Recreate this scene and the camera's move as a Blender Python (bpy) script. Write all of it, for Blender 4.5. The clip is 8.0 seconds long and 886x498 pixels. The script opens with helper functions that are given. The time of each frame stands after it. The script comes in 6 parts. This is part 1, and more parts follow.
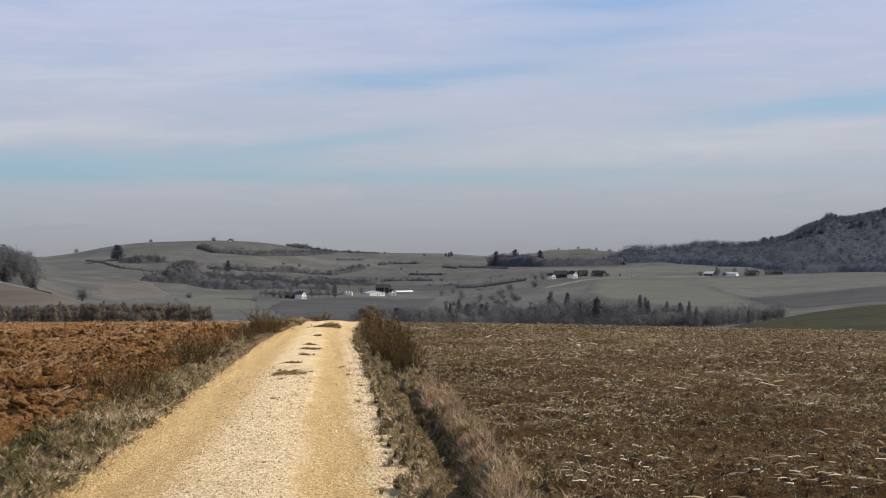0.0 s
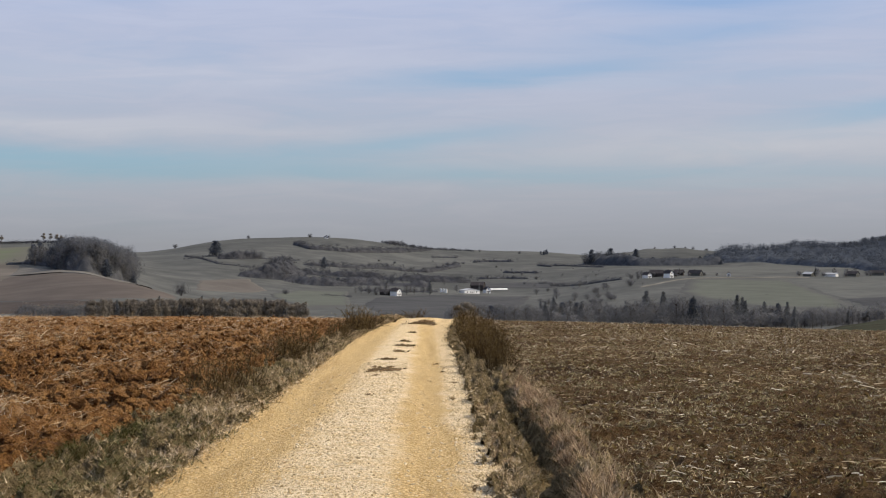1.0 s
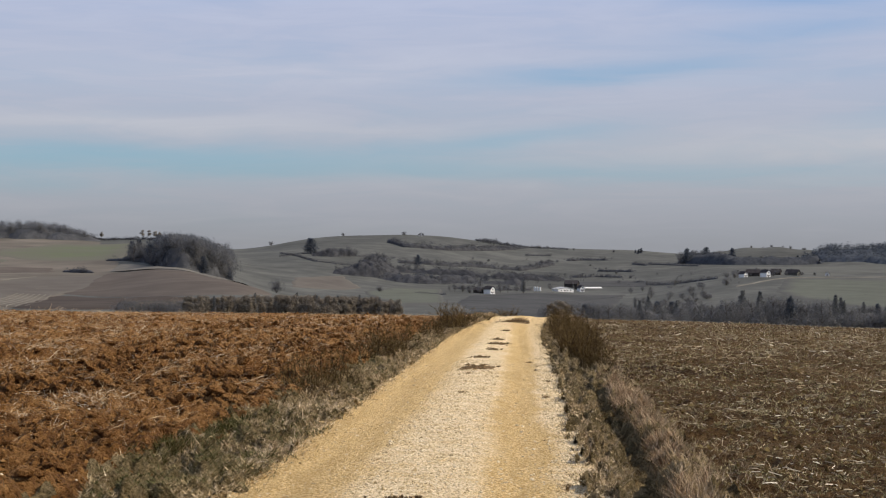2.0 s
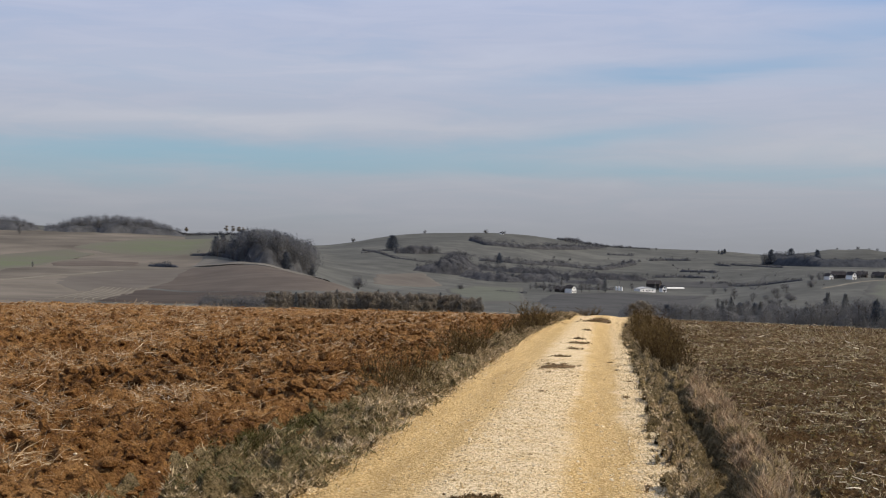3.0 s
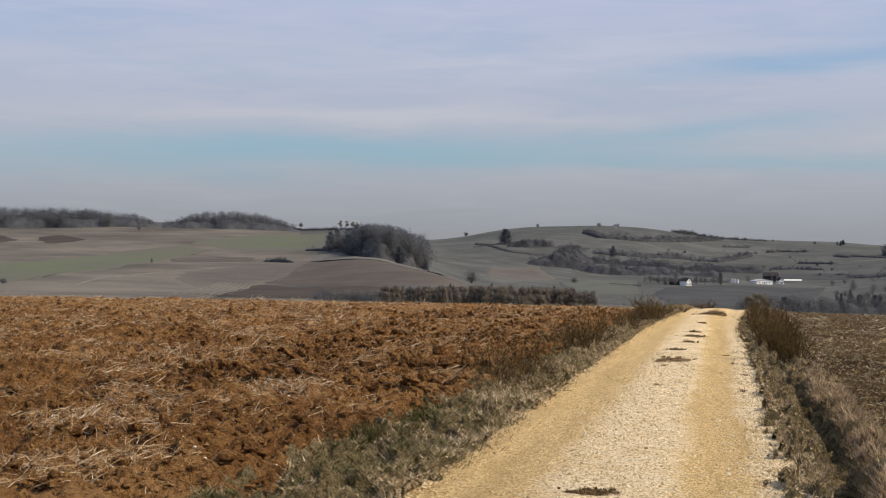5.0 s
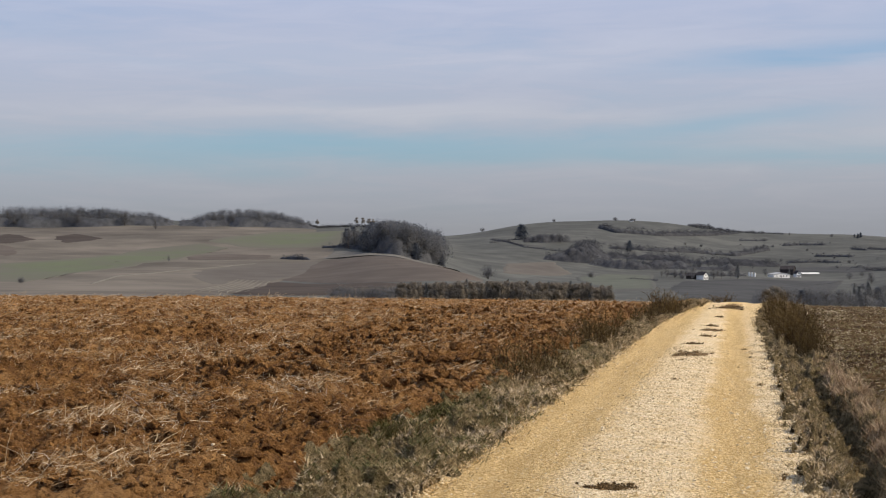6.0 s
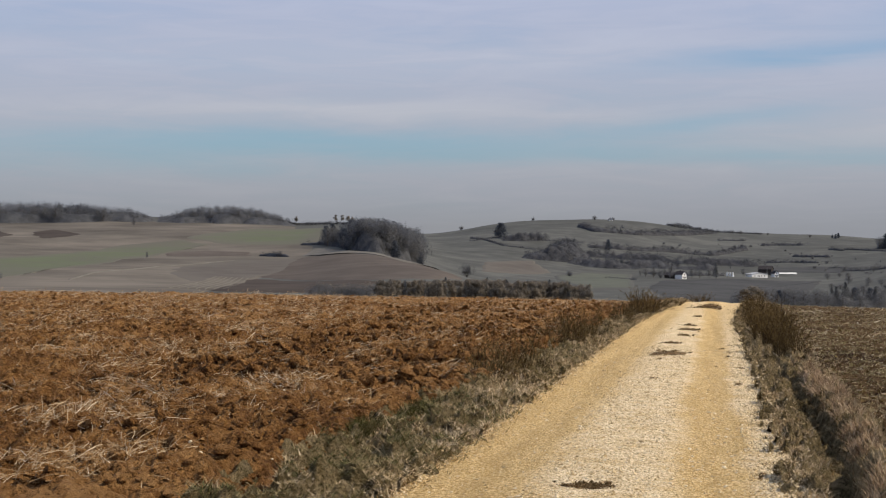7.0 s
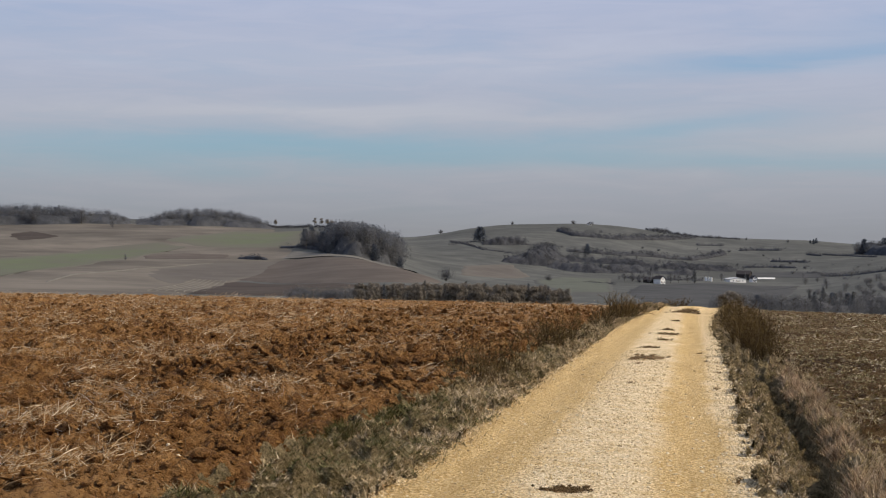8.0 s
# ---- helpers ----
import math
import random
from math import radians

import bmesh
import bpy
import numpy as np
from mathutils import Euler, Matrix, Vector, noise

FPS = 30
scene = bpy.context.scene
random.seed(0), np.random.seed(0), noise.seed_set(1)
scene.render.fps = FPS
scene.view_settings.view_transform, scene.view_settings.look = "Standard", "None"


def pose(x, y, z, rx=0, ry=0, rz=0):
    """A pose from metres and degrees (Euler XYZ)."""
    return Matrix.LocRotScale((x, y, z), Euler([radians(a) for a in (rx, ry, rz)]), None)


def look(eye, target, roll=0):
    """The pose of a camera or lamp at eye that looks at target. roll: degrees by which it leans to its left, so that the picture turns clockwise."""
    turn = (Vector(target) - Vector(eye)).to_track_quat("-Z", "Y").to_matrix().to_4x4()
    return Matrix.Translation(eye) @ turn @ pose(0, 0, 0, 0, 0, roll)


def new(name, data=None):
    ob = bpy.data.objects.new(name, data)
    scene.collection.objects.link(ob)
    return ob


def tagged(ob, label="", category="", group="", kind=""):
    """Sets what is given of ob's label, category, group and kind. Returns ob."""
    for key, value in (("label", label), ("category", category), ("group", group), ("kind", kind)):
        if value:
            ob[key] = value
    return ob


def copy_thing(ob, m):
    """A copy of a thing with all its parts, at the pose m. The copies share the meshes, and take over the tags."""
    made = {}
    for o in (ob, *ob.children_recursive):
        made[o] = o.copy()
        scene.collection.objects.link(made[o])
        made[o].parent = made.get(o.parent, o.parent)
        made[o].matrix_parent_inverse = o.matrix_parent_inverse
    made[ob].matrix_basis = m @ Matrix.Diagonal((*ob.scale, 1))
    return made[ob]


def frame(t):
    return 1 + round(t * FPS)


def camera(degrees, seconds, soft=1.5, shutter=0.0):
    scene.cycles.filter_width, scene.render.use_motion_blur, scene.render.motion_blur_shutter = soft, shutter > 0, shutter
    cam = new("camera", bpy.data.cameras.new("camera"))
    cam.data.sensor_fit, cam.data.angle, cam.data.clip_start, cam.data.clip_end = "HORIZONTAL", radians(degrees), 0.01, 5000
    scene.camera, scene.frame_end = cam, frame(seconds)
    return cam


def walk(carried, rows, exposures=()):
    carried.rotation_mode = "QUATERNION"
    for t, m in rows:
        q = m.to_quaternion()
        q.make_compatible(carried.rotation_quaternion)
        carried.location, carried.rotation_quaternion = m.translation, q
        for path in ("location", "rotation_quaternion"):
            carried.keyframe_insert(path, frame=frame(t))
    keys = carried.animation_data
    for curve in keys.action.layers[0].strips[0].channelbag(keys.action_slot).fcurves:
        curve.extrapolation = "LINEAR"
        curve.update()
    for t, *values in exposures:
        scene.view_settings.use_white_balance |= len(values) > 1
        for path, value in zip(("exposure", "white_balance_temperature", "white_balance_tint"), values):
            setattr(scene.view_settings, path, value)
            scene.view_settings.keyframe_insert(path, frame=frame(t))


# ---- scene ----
# ---------------------------------------------------------------- camera: stands on the track and turns
EYE = 1.65
cam = camera(32.57, 8.0, soft=1.15)
TURNS = [
    (0.0, 90.000, 0.300, 0.000), (0.5, 89.948, 0.225, 1.694), (1.0, 89.922, -0.110, 3.588),
    (1.5, 89.893, -0.233, 5.320), (2.0, 89.834, -0.322, 7.130), (3.5, 89.682, -0.973, 11.497),
    (4.0, 89.638, -0.711, 12.666), (4.5, 89.529, -0.763, 13.693), (4.7, 89.488, -0.688, 14.066), (6.0, 89.284, 0.010, 15.080),
    (6.5, 89.227, -0.024, 14.778), (7.0, 89.211, -0.342, 14.295), (7.5, 89.259, -0.564, 14.095),
    (8.0, 89.355, -0.603, 13.514),
]
walk(cam, [(t, pose(0, 0, EYE, rx, ry, rz)) for t, rx, ry, rz in TURNS],
     [(0.0, 0.03), (0.5, 0.03), (1.0, -0.04), (1.5, -0.08), (2.2, -0.08), (3.3, -0.07), (4.0, -0.06), (4.7, -0.07), (5.8, -0.05), (6.0, -0.06), (6.5, -0.12), (8.0, -0.16)])

# ---------------------------------------------------------------- light: low winter sun from the right, veiled sky
SUN_AZ, SUN_EL = 76.0, 40.0


class Nodes:
    """Small helper to chain shader nodes."""

    def __init__(self, tree):
        self.tree = tree

    def add(self, kind):
        return self.tree.nodes.new(kind)

    def put(self, value, socket):
        if isinstance(value, bpy.types.NodeSocket):
            self.tree.links.new(value, socket)
        else:
            socket.default_value = value

    def math(self, op, a, b=0.0, c=None, clamp=False):
        n = self.add("ShaderNodeMath")
        n.operation, n.use_clamp = op, clamp
        self.put(a, n.inputs[0]), self.put(b, n.inputs[1])
        if c is not None:
            self.put(c, n.inputs[2])
        return n.outputs[0]

    def mix(self, fac, a, b, blend="MIX"):
        n = self.add("ShaderNodeMix")
        n.data_type, n.blend_type = "RGBA", blend
        self.put(fac, n.inputs[0])
        for v, s in ((a, n.inputs[6]), (b, n.inputs[7])):
            self.put(v if isinstance(v, bpy.types.NodeSocket) else (*v[:3], 1.0), s)
        return n.outputs[2]

    def noise(self, vec, scale, detail=4.0, rough=0.55, distort=0.0):
        n = self.add("ShaderNodeTexNoise")
        self.put(vec, n.inputs["Vector"])
        n.inputs["Scale"].default_value, n.inputs["Detail"].default_value = scale, detail
        n.inputs["Roughness"].default_value, n.inputs["Distortion"].default_value = rough, distort
        return n.outputs["Fac"]

    def ramp(self, fac, stops):
        n = self.add("ShaderNodeValToRGB")
        e = n.color_ramp.elements
        while len(e) < len(stops):
            e.new(0.5)
        for el, (p, c) in zip(e, stops):
            el.position = p
            el.color = (*c, 1.0) if not isinstance(c, (int, float)) else (c, c, c, 1.0)
        self.put(fac, n.inputs[0])
        return n.outputs[0]

    def span(self, v, lo, hi, a=0.0, b=1.0):
        n = self.add("ShaderNodeMapRange")
        n.interpolation_type = "SMOOTHSTEP"
        self.put(v, n.inputs[0])
        for i, x in enumerate((lo, hi, a, b)):
            n.inputs[i + 1].default_value = x
        return n.outputs[0]


world = bpy.data.worlds.new("sky")
scene.world = world
world.use_nodes = True
world.node_tree.nodes.clear()
N = Nodes(world.node_tree)
sky = N.add("ShaderNodeTexSky")
sky.sky_type, sky.sun_disc = "NISHITA", False
sky.sun_elevation, sky.sun_rotation = radians(SUN_EL), radians(SUN_AZ)
sky.air_density, sky.dust_density = 1.0, 1.2
tc = N.add("ShaderNodeTexCoord").outputs["Generated"]
sep = N.add("ShaderNodeSeparateXYZ")
N.put(tc, sep.inputs[0])
bearing = N.math("MULTIPLY", N.math("ARCTAN2", sep.outputs[0], sep.outputs[1]), 57.2958)
height = N.math("MULTIPLY", N.math("ARCSINE", sep.outputs[2]), 57.2958)
com = N.add("ShaderNodeCombineXYZ")
N.put(N.math("MULTIPLY", bearing, 0.055), com.inputs[0])
N.put(N.math("ADD", N.math("MULTIPLY", height, 0.42), N.math("MULTIPLY", bearing, -0.004)), com.inputs[1])
streak = N.noise(com.outputs[0], 1.0, 6.0, 0.55, 0.6)
fine = N.noise(com.outputs[0], 3.2, 5.0, 0.6, 0.9)
wave = N.math("MULTIPLY", N.math("SUBTRACT", streak, 0.5), 2.2)


def gap(az, el, wide, tall, deep, tilt=0.0):
    """A long rift in the veil of cloud."""
    a = N.math("DIVIDE", N.math("SUBTRACT", bearing, az), wide)
    e = N.math("DIVIDE", N.math("ADD", N.math("SUBTRACT", N.math("SUBTRACT", height, el), N.math("MULTIPLY", N.math("SUBTRACT", bearing, az), tilt)), wave), tall)
    q = N.math("ADD", N.math("MULTIPLY", a, a), N.math("MULTIPLY", e, e))
    return N.math("MULTIPLY", N.math("EXPONENT", N.math("MULTIPLY", q, -1.0)), deep)


rift = gap(-20, 3.0, 14, 0.6, 0.95)
for g in ((15.5, 5.2, 5.5, 0.5, 1.0, 0.10), (-1, 6.5, 6, 0.42, 0.8, 0.09), (6, 7.9, 5, 0.45, 0.65, 0.05), (7, 9.1, 5, 0.55, 0.95, 0.0), (1, 2.7, 13, 0.4, 0.5, 0.0), (-5, 4.0, 4.5, 0.4, 0.7, 0.11), (8, 6.4, 5, 0.35, 0.3, 0.05)):
    rift = N.math("ADD", rift, gap(*g))
thin = N.math("ADD", N.span(fine, 0.55, 0.35, 0.0, 0.12), N.span(streak, 0.5, 0.72, 0.0, 0.3))
clear = N.math("ADD", rift, thin, clamp=True)
veil = N.ramp(N.math("DIVIDE", height, 40.0, clamp=True), [
    (0.0, (3.24, 3.37, 3.72)), (0.03, (3.80, 3.97, 4.46)), (0.075, (4.50, 4.77, 5.44)), (0.15, (4.76, 5.2, 6.5)),
    (0.25, (4.9, 5.5, 7.4)), (1.0, (4.6, 5.6, 8.0))])
veil = N.mix(N.span(fine, 0.42, 0.78, 0.0, 0.4), veil, N.mix(1.0, veil, (1.14, 1.12, 1.08), "MULTIPLY"))
blue = N.ramp(N.math("DIVIDE", height, 40.0, clamp=True), [
    (0.0, (3.3, 3.35, 3.6)), (0.05, (2.9, 4.4, 5.6)), (0.08, (2.9, 4.75, 6.3)), (0.25, (3.2, 4.6, 7.8)), (1.0, (2.2, 3.6, 7.5))])
wisp = gap(-18, 4.3, 10, 0.4, 0.55)
for g in ((9, 3.7, 9, 0.5, 0.6), (14, 4.3, 8, 0.3, 0.4), (-14, 6.5, 12, 0.7, 0.3)):
    wisp = N.math("ADD", wisp, gap(*g))
veil = N.mix(wisp, veil, N.mix(1.0, veil, (1.22, 1.17, 1.08), "MULTIPLY"))
open_sky = N.mix(0.25, blue, sky.outputs[0])
shade = N.mix(clear, veil, open_sky)
bg = N.add("ShaderNodeBackground")
N.put(shade, bg.inputs["Color"])
bg.inputs["Strength"].default_value = 0.1
out = N.add("ShaderNodeOutputWorld")
world.node_tree.links.new(bg.outputs[0], out.inputs[0])

sun = new("sun", bpy.data.lights.new("sun", "SUN"))
sun.data.energy, sun.data.angle, sun.data.color = 5.0, radians(0.6), (1.0, 0.88, 0.70)
sun.matrix_world = look((math.sin(radians(SUN_AZ)) * math.cos(radians(SUN_EL)),
                         math.cos(radians(SUN_AZ)) * math.cos(radians(SUN_EL)), math.sin(radians(SUN_EL))), (0, 0, 0))

# ---------------------------------------------------------------- materials


def material(name, rough=0.9, spec=0.2):
    m = bpy.data.materials.new(name)
    m.use_nodes = True
    b = m.node_tree.nodes["Principled BSDF"]
    b.inputs["Roughness"].default_value = rough
    b.inputs["Specular IOR Level"].default_value = spec
    return m, Nodes(m.node_tree), b


def place(n):
    return n.add("ShaderNodeNewGeometry").outputs["Position"]


def earth(name, dark, mid, light, scale, big=0.1, bump=0.0, bump_scale=20.0, rough=0.95, reach=0.02, stretch=(1, 1, 1), span=0.2, border=None, fade=0.2):
    """Ground of mixed tone: broad stains, grain, fine relief."""
    m, n, b = material(name, rough, 0.03)
    mp = n.add("ShaderNodeMapping")
    n.put(place(n), mp.inputs[0])
    mp.inputs["Scale"].default_value = stretch
    p = mp.outputs[0]
    grain = n.noise(p, scale, 8.0, 0.62)
    broad = n.noise(p, big, 5.0, 0.55, 0.4)
    f = n.math("ADD", n.math("MULTIPLY", grain, 0.62), n.math("MULTIPLY", broad, 0.5))
    col = n.ramp(f, [(0.55 - span, dark), (0.55, mid), (0.55 + span, light)])
    if border:
        # weeds and bare earth creep in from the edge of the field
        inset = n.add("ShaderNodeAttribute")
        inset.attribute_name = "inset"
        ragged = n.math("ADD", inset.outputs["Fac"], n.math("MULTIPLY", n.math("SUBTRACT", n.noise(p, 0.03, 4.0), 0.5), fade * 1.6))
        col = n.mix(n.span(ragged, 0.02, fade + 0.02), border, col)
    n.put(col, b.inputs["Base Color"])
    if bump:
        k = n.add("ShaderNodeBump")
        k.inputs["Strength"].default_value, k.inputs["Distance"].default_value = bump, reach
        n.put(n.noise(p, bump_scale, 6.0, 0.65), k.inputs["Height"])
        n.put(k.outputs[0], b.inputs["Normal"])
    return m


def mixed(name, tones, rough=0.85, patch=None, gather=0.4):
    """Many small pieces, each of its own tone; patch: size of the drifts in which tones gather."""
    m, n, b = material(name, rough, 0.08)
    r = n.add("ShaderNodeNewGeometry").outputs["Random Per Island"]
    if patch:
        drift = n.span(n.noise(place(n), 1.0 / patch, 3.0), 0.36, 0.64)
        r = n.math("ADD", n.math("MULTIPLY", r, 1.0 - gather), n.math("MULTIPLY", drift, gather))
    n.put(n.ramp(r, tones), b.inputs["Base Color"])
    return m


M_ROAD, n, b = material("pale_limestone_gravel", 0.95, 0.12)
p = place(n)
xyz = n.add("ShaderNodeSeparateXYZ")
n.put(p, xyz.inputs[0])
across = n.math("ADD", n.math("MULTIPLY_ADD", xyz.outputs[1], 0.0733, xyz.outputs[0]), n.math("MULTIPLY", n.math("SUBTRACT", n.noise(p, 0.7, 5.0, 0.65), 0.5), 0.7))
middle = n.math("MULTIPLY", n.span(across, -1.46, -1.0), n.span(across, -0.17, -0.48))
rim = n.math("MULTIPLY", n.span(across, 0.18, 0.42), n.span(xyz.outputs[1], 26, 60, 1.0, 0.55))
white = n.math("ADD", middle, rim, clamp=True)
white = n.math("MULTIPLY", white, n.span(xyz.outputs[1], 26, 70, 1.0, 0.55))
white = n.math("MULTIPLY", white, n.span(n.noise(p, 2.6, 6.0, 0.72), 0.30, 0.58, 0.3, 1.0))
grit = n.noise(p, 38.0, 8.0, 0.75)
tan = n.ramp(grit, [(0.43, (0.31, 0.188, 0.067)), (0.5, (0.625, 0.415, 0.158)), (0.58, (0.83, 0.63, 0.35))])
pale = n.ramp(grit, [(0.42, (0.36, 0.262, 0.15)), (0.49, (0.80, 0.615, 0.365)), (0.58, (0.94, 0.80, 0.56))])
col = n.mix(white, tan, pale)
col = n.mix(n.span(n.noise(p, 0.8, 5.0, 0.6), 0.55, 0.8, 0.0, 0.22), col, (0.46, 0.31, 0.135))
# faint wheel lines along the ruts
long = n.add("ShaderNodeCombineXYZ")
n.put(n.math("MULTIPLY", across, 6.0), long.inputs[0])
n.put(n.math("MULTIPLY", xyz.outputs[1], 0.14), long.inputs[1])
rut = n.math("MAXIMUM", n.math("MULTIPLY", n.span(across, -0.35, -0.05), n.span(across, 0.34, 0.10)), n.math("MULTIPLY", n.span(across, -2.3, -2.0), n.span(across, -1.3, -1.6)))
lines = n.math("MULTIPLY", n.span(n.noise(long.outputs[0], 1.0, 4.0, 0.6), 0.42, 0.62, 0.0, 0.5), rut)
col = n.mix(lines, col, (0.40, 0.265, 0.105))
n.put(col, b.inputs["Base Color"])
k = n.add("ShaderNodeBump")
k.inputs["Strength"].default_value, k.inputs["Distance"].default_value = 1.0, 0.05
n.put(n.noise(p, 26.0, 8.0, 0.7), k.inputs["Height"])
n.put(k.outputs[0], b.inputs["Normal"])

def crumbly(name, dark, mid, light, pit_shade, fine=24.0, broad=0.4):
    """Loose earth: drifts of tone, crumbs, and small pits with shade painted in."""
    m, n, b = material(name, 0.97, 0.1)
    p = place(n)
    f = n.math("ADD", n.math("MULTIPLY", n.noise(p, 7.0, 8.0, 0.68), 0.65), n.math("MULTIPLY", n.noise(p, broad, 5.0, 0.55, 0.5), 0.45))
    col = n.ramp(f, [(0.43, dark), (0.545, mid), (0.65, light)])
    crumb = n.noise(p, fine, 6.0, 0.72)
    # painted shade and light: hollows of the bump go dark, its tops pale
    col = n.mix(n.span(crumb, 0.47, 0.37, 0.0, 0.75), col, pit_shade)
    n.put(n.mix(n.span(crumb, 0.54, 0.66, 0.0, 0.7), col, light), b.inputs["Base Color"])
    k = n.add("ShaderNodeBump")
    k.inputs["Strength"].default_value, k.inputs["Distance"].default_value = 1.0, 0.2
    n.put(crumb, k.inputs["Height"])
    n.put(k.outputs[0], b.inputs["Normal"])
    return m


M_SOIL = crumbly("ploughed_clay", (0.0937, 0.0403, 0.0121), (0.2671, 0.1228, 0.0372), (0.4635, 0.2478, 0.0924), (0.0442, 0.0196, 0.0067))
M_CLOD = mixed("clay_clods", [(0.0, (0.1076, 0.0500, 0.0157)), (0.5, (0.2153, 0.1049, 0.0324)), (1.0, (0.3327, 0.1778, 0.0648))], 0.97, 3.0)
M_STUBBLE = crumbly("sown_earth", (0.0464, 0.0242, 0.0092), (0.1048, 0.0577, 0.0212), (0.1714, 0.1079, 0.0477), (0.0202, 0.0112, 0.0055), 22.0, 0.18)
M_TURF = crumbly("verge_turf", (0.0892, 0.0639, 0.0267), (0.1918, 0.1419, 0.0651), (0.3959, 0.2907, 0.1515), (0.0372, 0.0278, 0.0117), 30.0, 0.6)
M_STRAW = mixed("dry_straw", [(0.0, (0.1790, 0.1082, 0.0486)), (0.5, (0.3789, 0.2543, 0.1336)), (0.85, (0.5683, 0.4220, 0.2513)), (1.0, (0.7787, 0.6276, 0.4413))], 0.75)
M_MAIZE = mixed("bleached_maize_stalk", [(0.0, (0.26, 0.185, 0.095)), (0.65, (0.50, 0.39, 0.24)), (1.0, (0.84, 0.74, 0.56))], 0.7)
M_DRY = mixed("dry_grass", [(0.0, (0.18, 0.120, 0.060)), (0.35, (0.36, 0.26, 0.145)), (0.75, (0.56, 0.425, 0.265)), (1.0, (0.72, 0.58, 0.395))], 0.8, 0.6)
M_GREEN = mixed("winter_grass", [(0.0, (0.0576, 0.0591, 0.0193)), (0.42, (0.1366, 0.1208, 0.0489)), (0.62, (0.3307, 0.2495, 0.1262)), (0.88, (0.6471, 0.4830, 0.2899)), (1.0, (0.9204, 0.7246, 0.4895))], 0.8, 0.8, 0.55)
M_LUSH = mixed("green_grass", [(0.0, (0.0306, 0.0309, 0.0076)), (0.45, (0.0630, 0.0578, 0.0164)), (0.8, (0.1260, 0.0995, 0.0365)), (1.0, (0.3060, 0.1882, 0.1071))], 0.75, 0.3)
M_VERGE = mixed("brown_verge_grass", [(0.0, (0.0829, 0.0600, 0.0269)), (0.4, (0.1990, 0.1484, 0.0705)), (0.75, (0.4145, 0.3000, 0.1574)), (1.0, (0.7627, 0.5685, 0.3374))], 0.85, 0.5, 0.5)
M_BANK = mixed("russet_dry_grass", [(0.0, (0.1276, 0.0738, 0.0421)), (0.35, (0.2834, 0.1844, 0.1080)), (0.75, (0.5100, 0.3620, 0.2238)), (1.0, (0.7651, 0.5806, 0.3818))], 0.85, 0.5, 0.5)
M_SPROUT = mixed("withered_sprouts", [(0.0, (0.0809, 0.0662, 0.0311)), (0.35, (0.2479, 0.2185, 0.1058)), (0.65, (0.4306, 0.3576, 0.1944)), (0.88, (0.5480, 0.4570, 0.2800)), (1.0, (0.7567, 0.6357, 0.4510))], 0.85, 2.0)
M_CRUMB = mixed("crumbs_of_earth", [(0.0, (0.0508, 0.0299, 0.0101)), (0.5, (0.1079, 0.0722, 0.0266)), (0.85, (0.1904, 0.1433, 0.0607)), (1.0, (0.3174, 0.2492, 0.1267))], 0.95, 2.0)
# withered grass, also used as painted shade in the ditch and under shrubs
M_GRASS_SHADE = mixed("dark_withered_grass", [(0.0, (0.0554, 0.0338, 0.0141)), (0.5, (0.1230, 0.0771, 0.0329)), (1.0, (0.2829, 0.1795, 0.0828))], 0.9)
M_STONE = mixed("limestone_chips", [(0.0, (0.42, 0.30, 0.145)), (0.6, (0.64, 0.495, 0.295)), (1.0, (0.78, 0.65, 0.44))], 0.95)
M_TWIG = mixed("bare_brown_twigs", [(0.0, (0.0256, 0.0164, 0.0072)), (0.6, (0.0573, 0.0379, 0.0172)), (1.0, (0.1235, 0.0856, 0.0391))], 0.85)
M_TIP = mixed("pale_twig_tips", [(0.0, (0.0428, 0.0262, 0.0092)), (0.6, (0.0928, 0.0583, 0.0207)), (1.0, (0.1903, 0.1302, 0.0470))], 0.85)
M_BARK = mixed("grey_bark", [(0.0, (0.07, 0.06, 0.052)), (1.0, (0.14, 0.125, 0.11))], 0.9)
def brush(name, dark, mid, light, leaky=0.0):
    """Leafless or needled crowns seen from afar, with haze in their tones."""
    m = mixed(name, [(0.0, dark), (0.5, mid), (1.0, light)], 1.0, 7.0, 0.5)
    n, b = Nodes(m.node_tree), m.node_tree.nodes["Principled BSDF"]
    b.inputs["Specular IOR Level"].default_value = 0.0
    k = n.add("ShaderNodeBump")
    k.inputs["Strength"].default_value, k.inputs["Distance"].default_value = 1.0, 1.6
    n.put(n.noise(place(n), 0.7, 5.0, 0.7), k.inputs["Height"])
    n.put(k.outputs[0], b.inputs["Normal"])
    if leaky:
        # thin twigs and needles pass part of the light on
        leak, both = n.add("ShaderNodeBsdfTranslucent"), n.add("ShaderNodeMixShader")
        n.put(b.inputs["Base Color"].links[0].from_socket, leak.inputs["Color"])
        both.inputs[0].default_value = leaky
        n.put(b.outputs[0], both.inputs[1])
        n.put(leak.outputs[0], both.inputs[2])
        n.put(both.outputs[0], m.node_tree.nodes["Material Output"].inputs["Surface"])
    return m


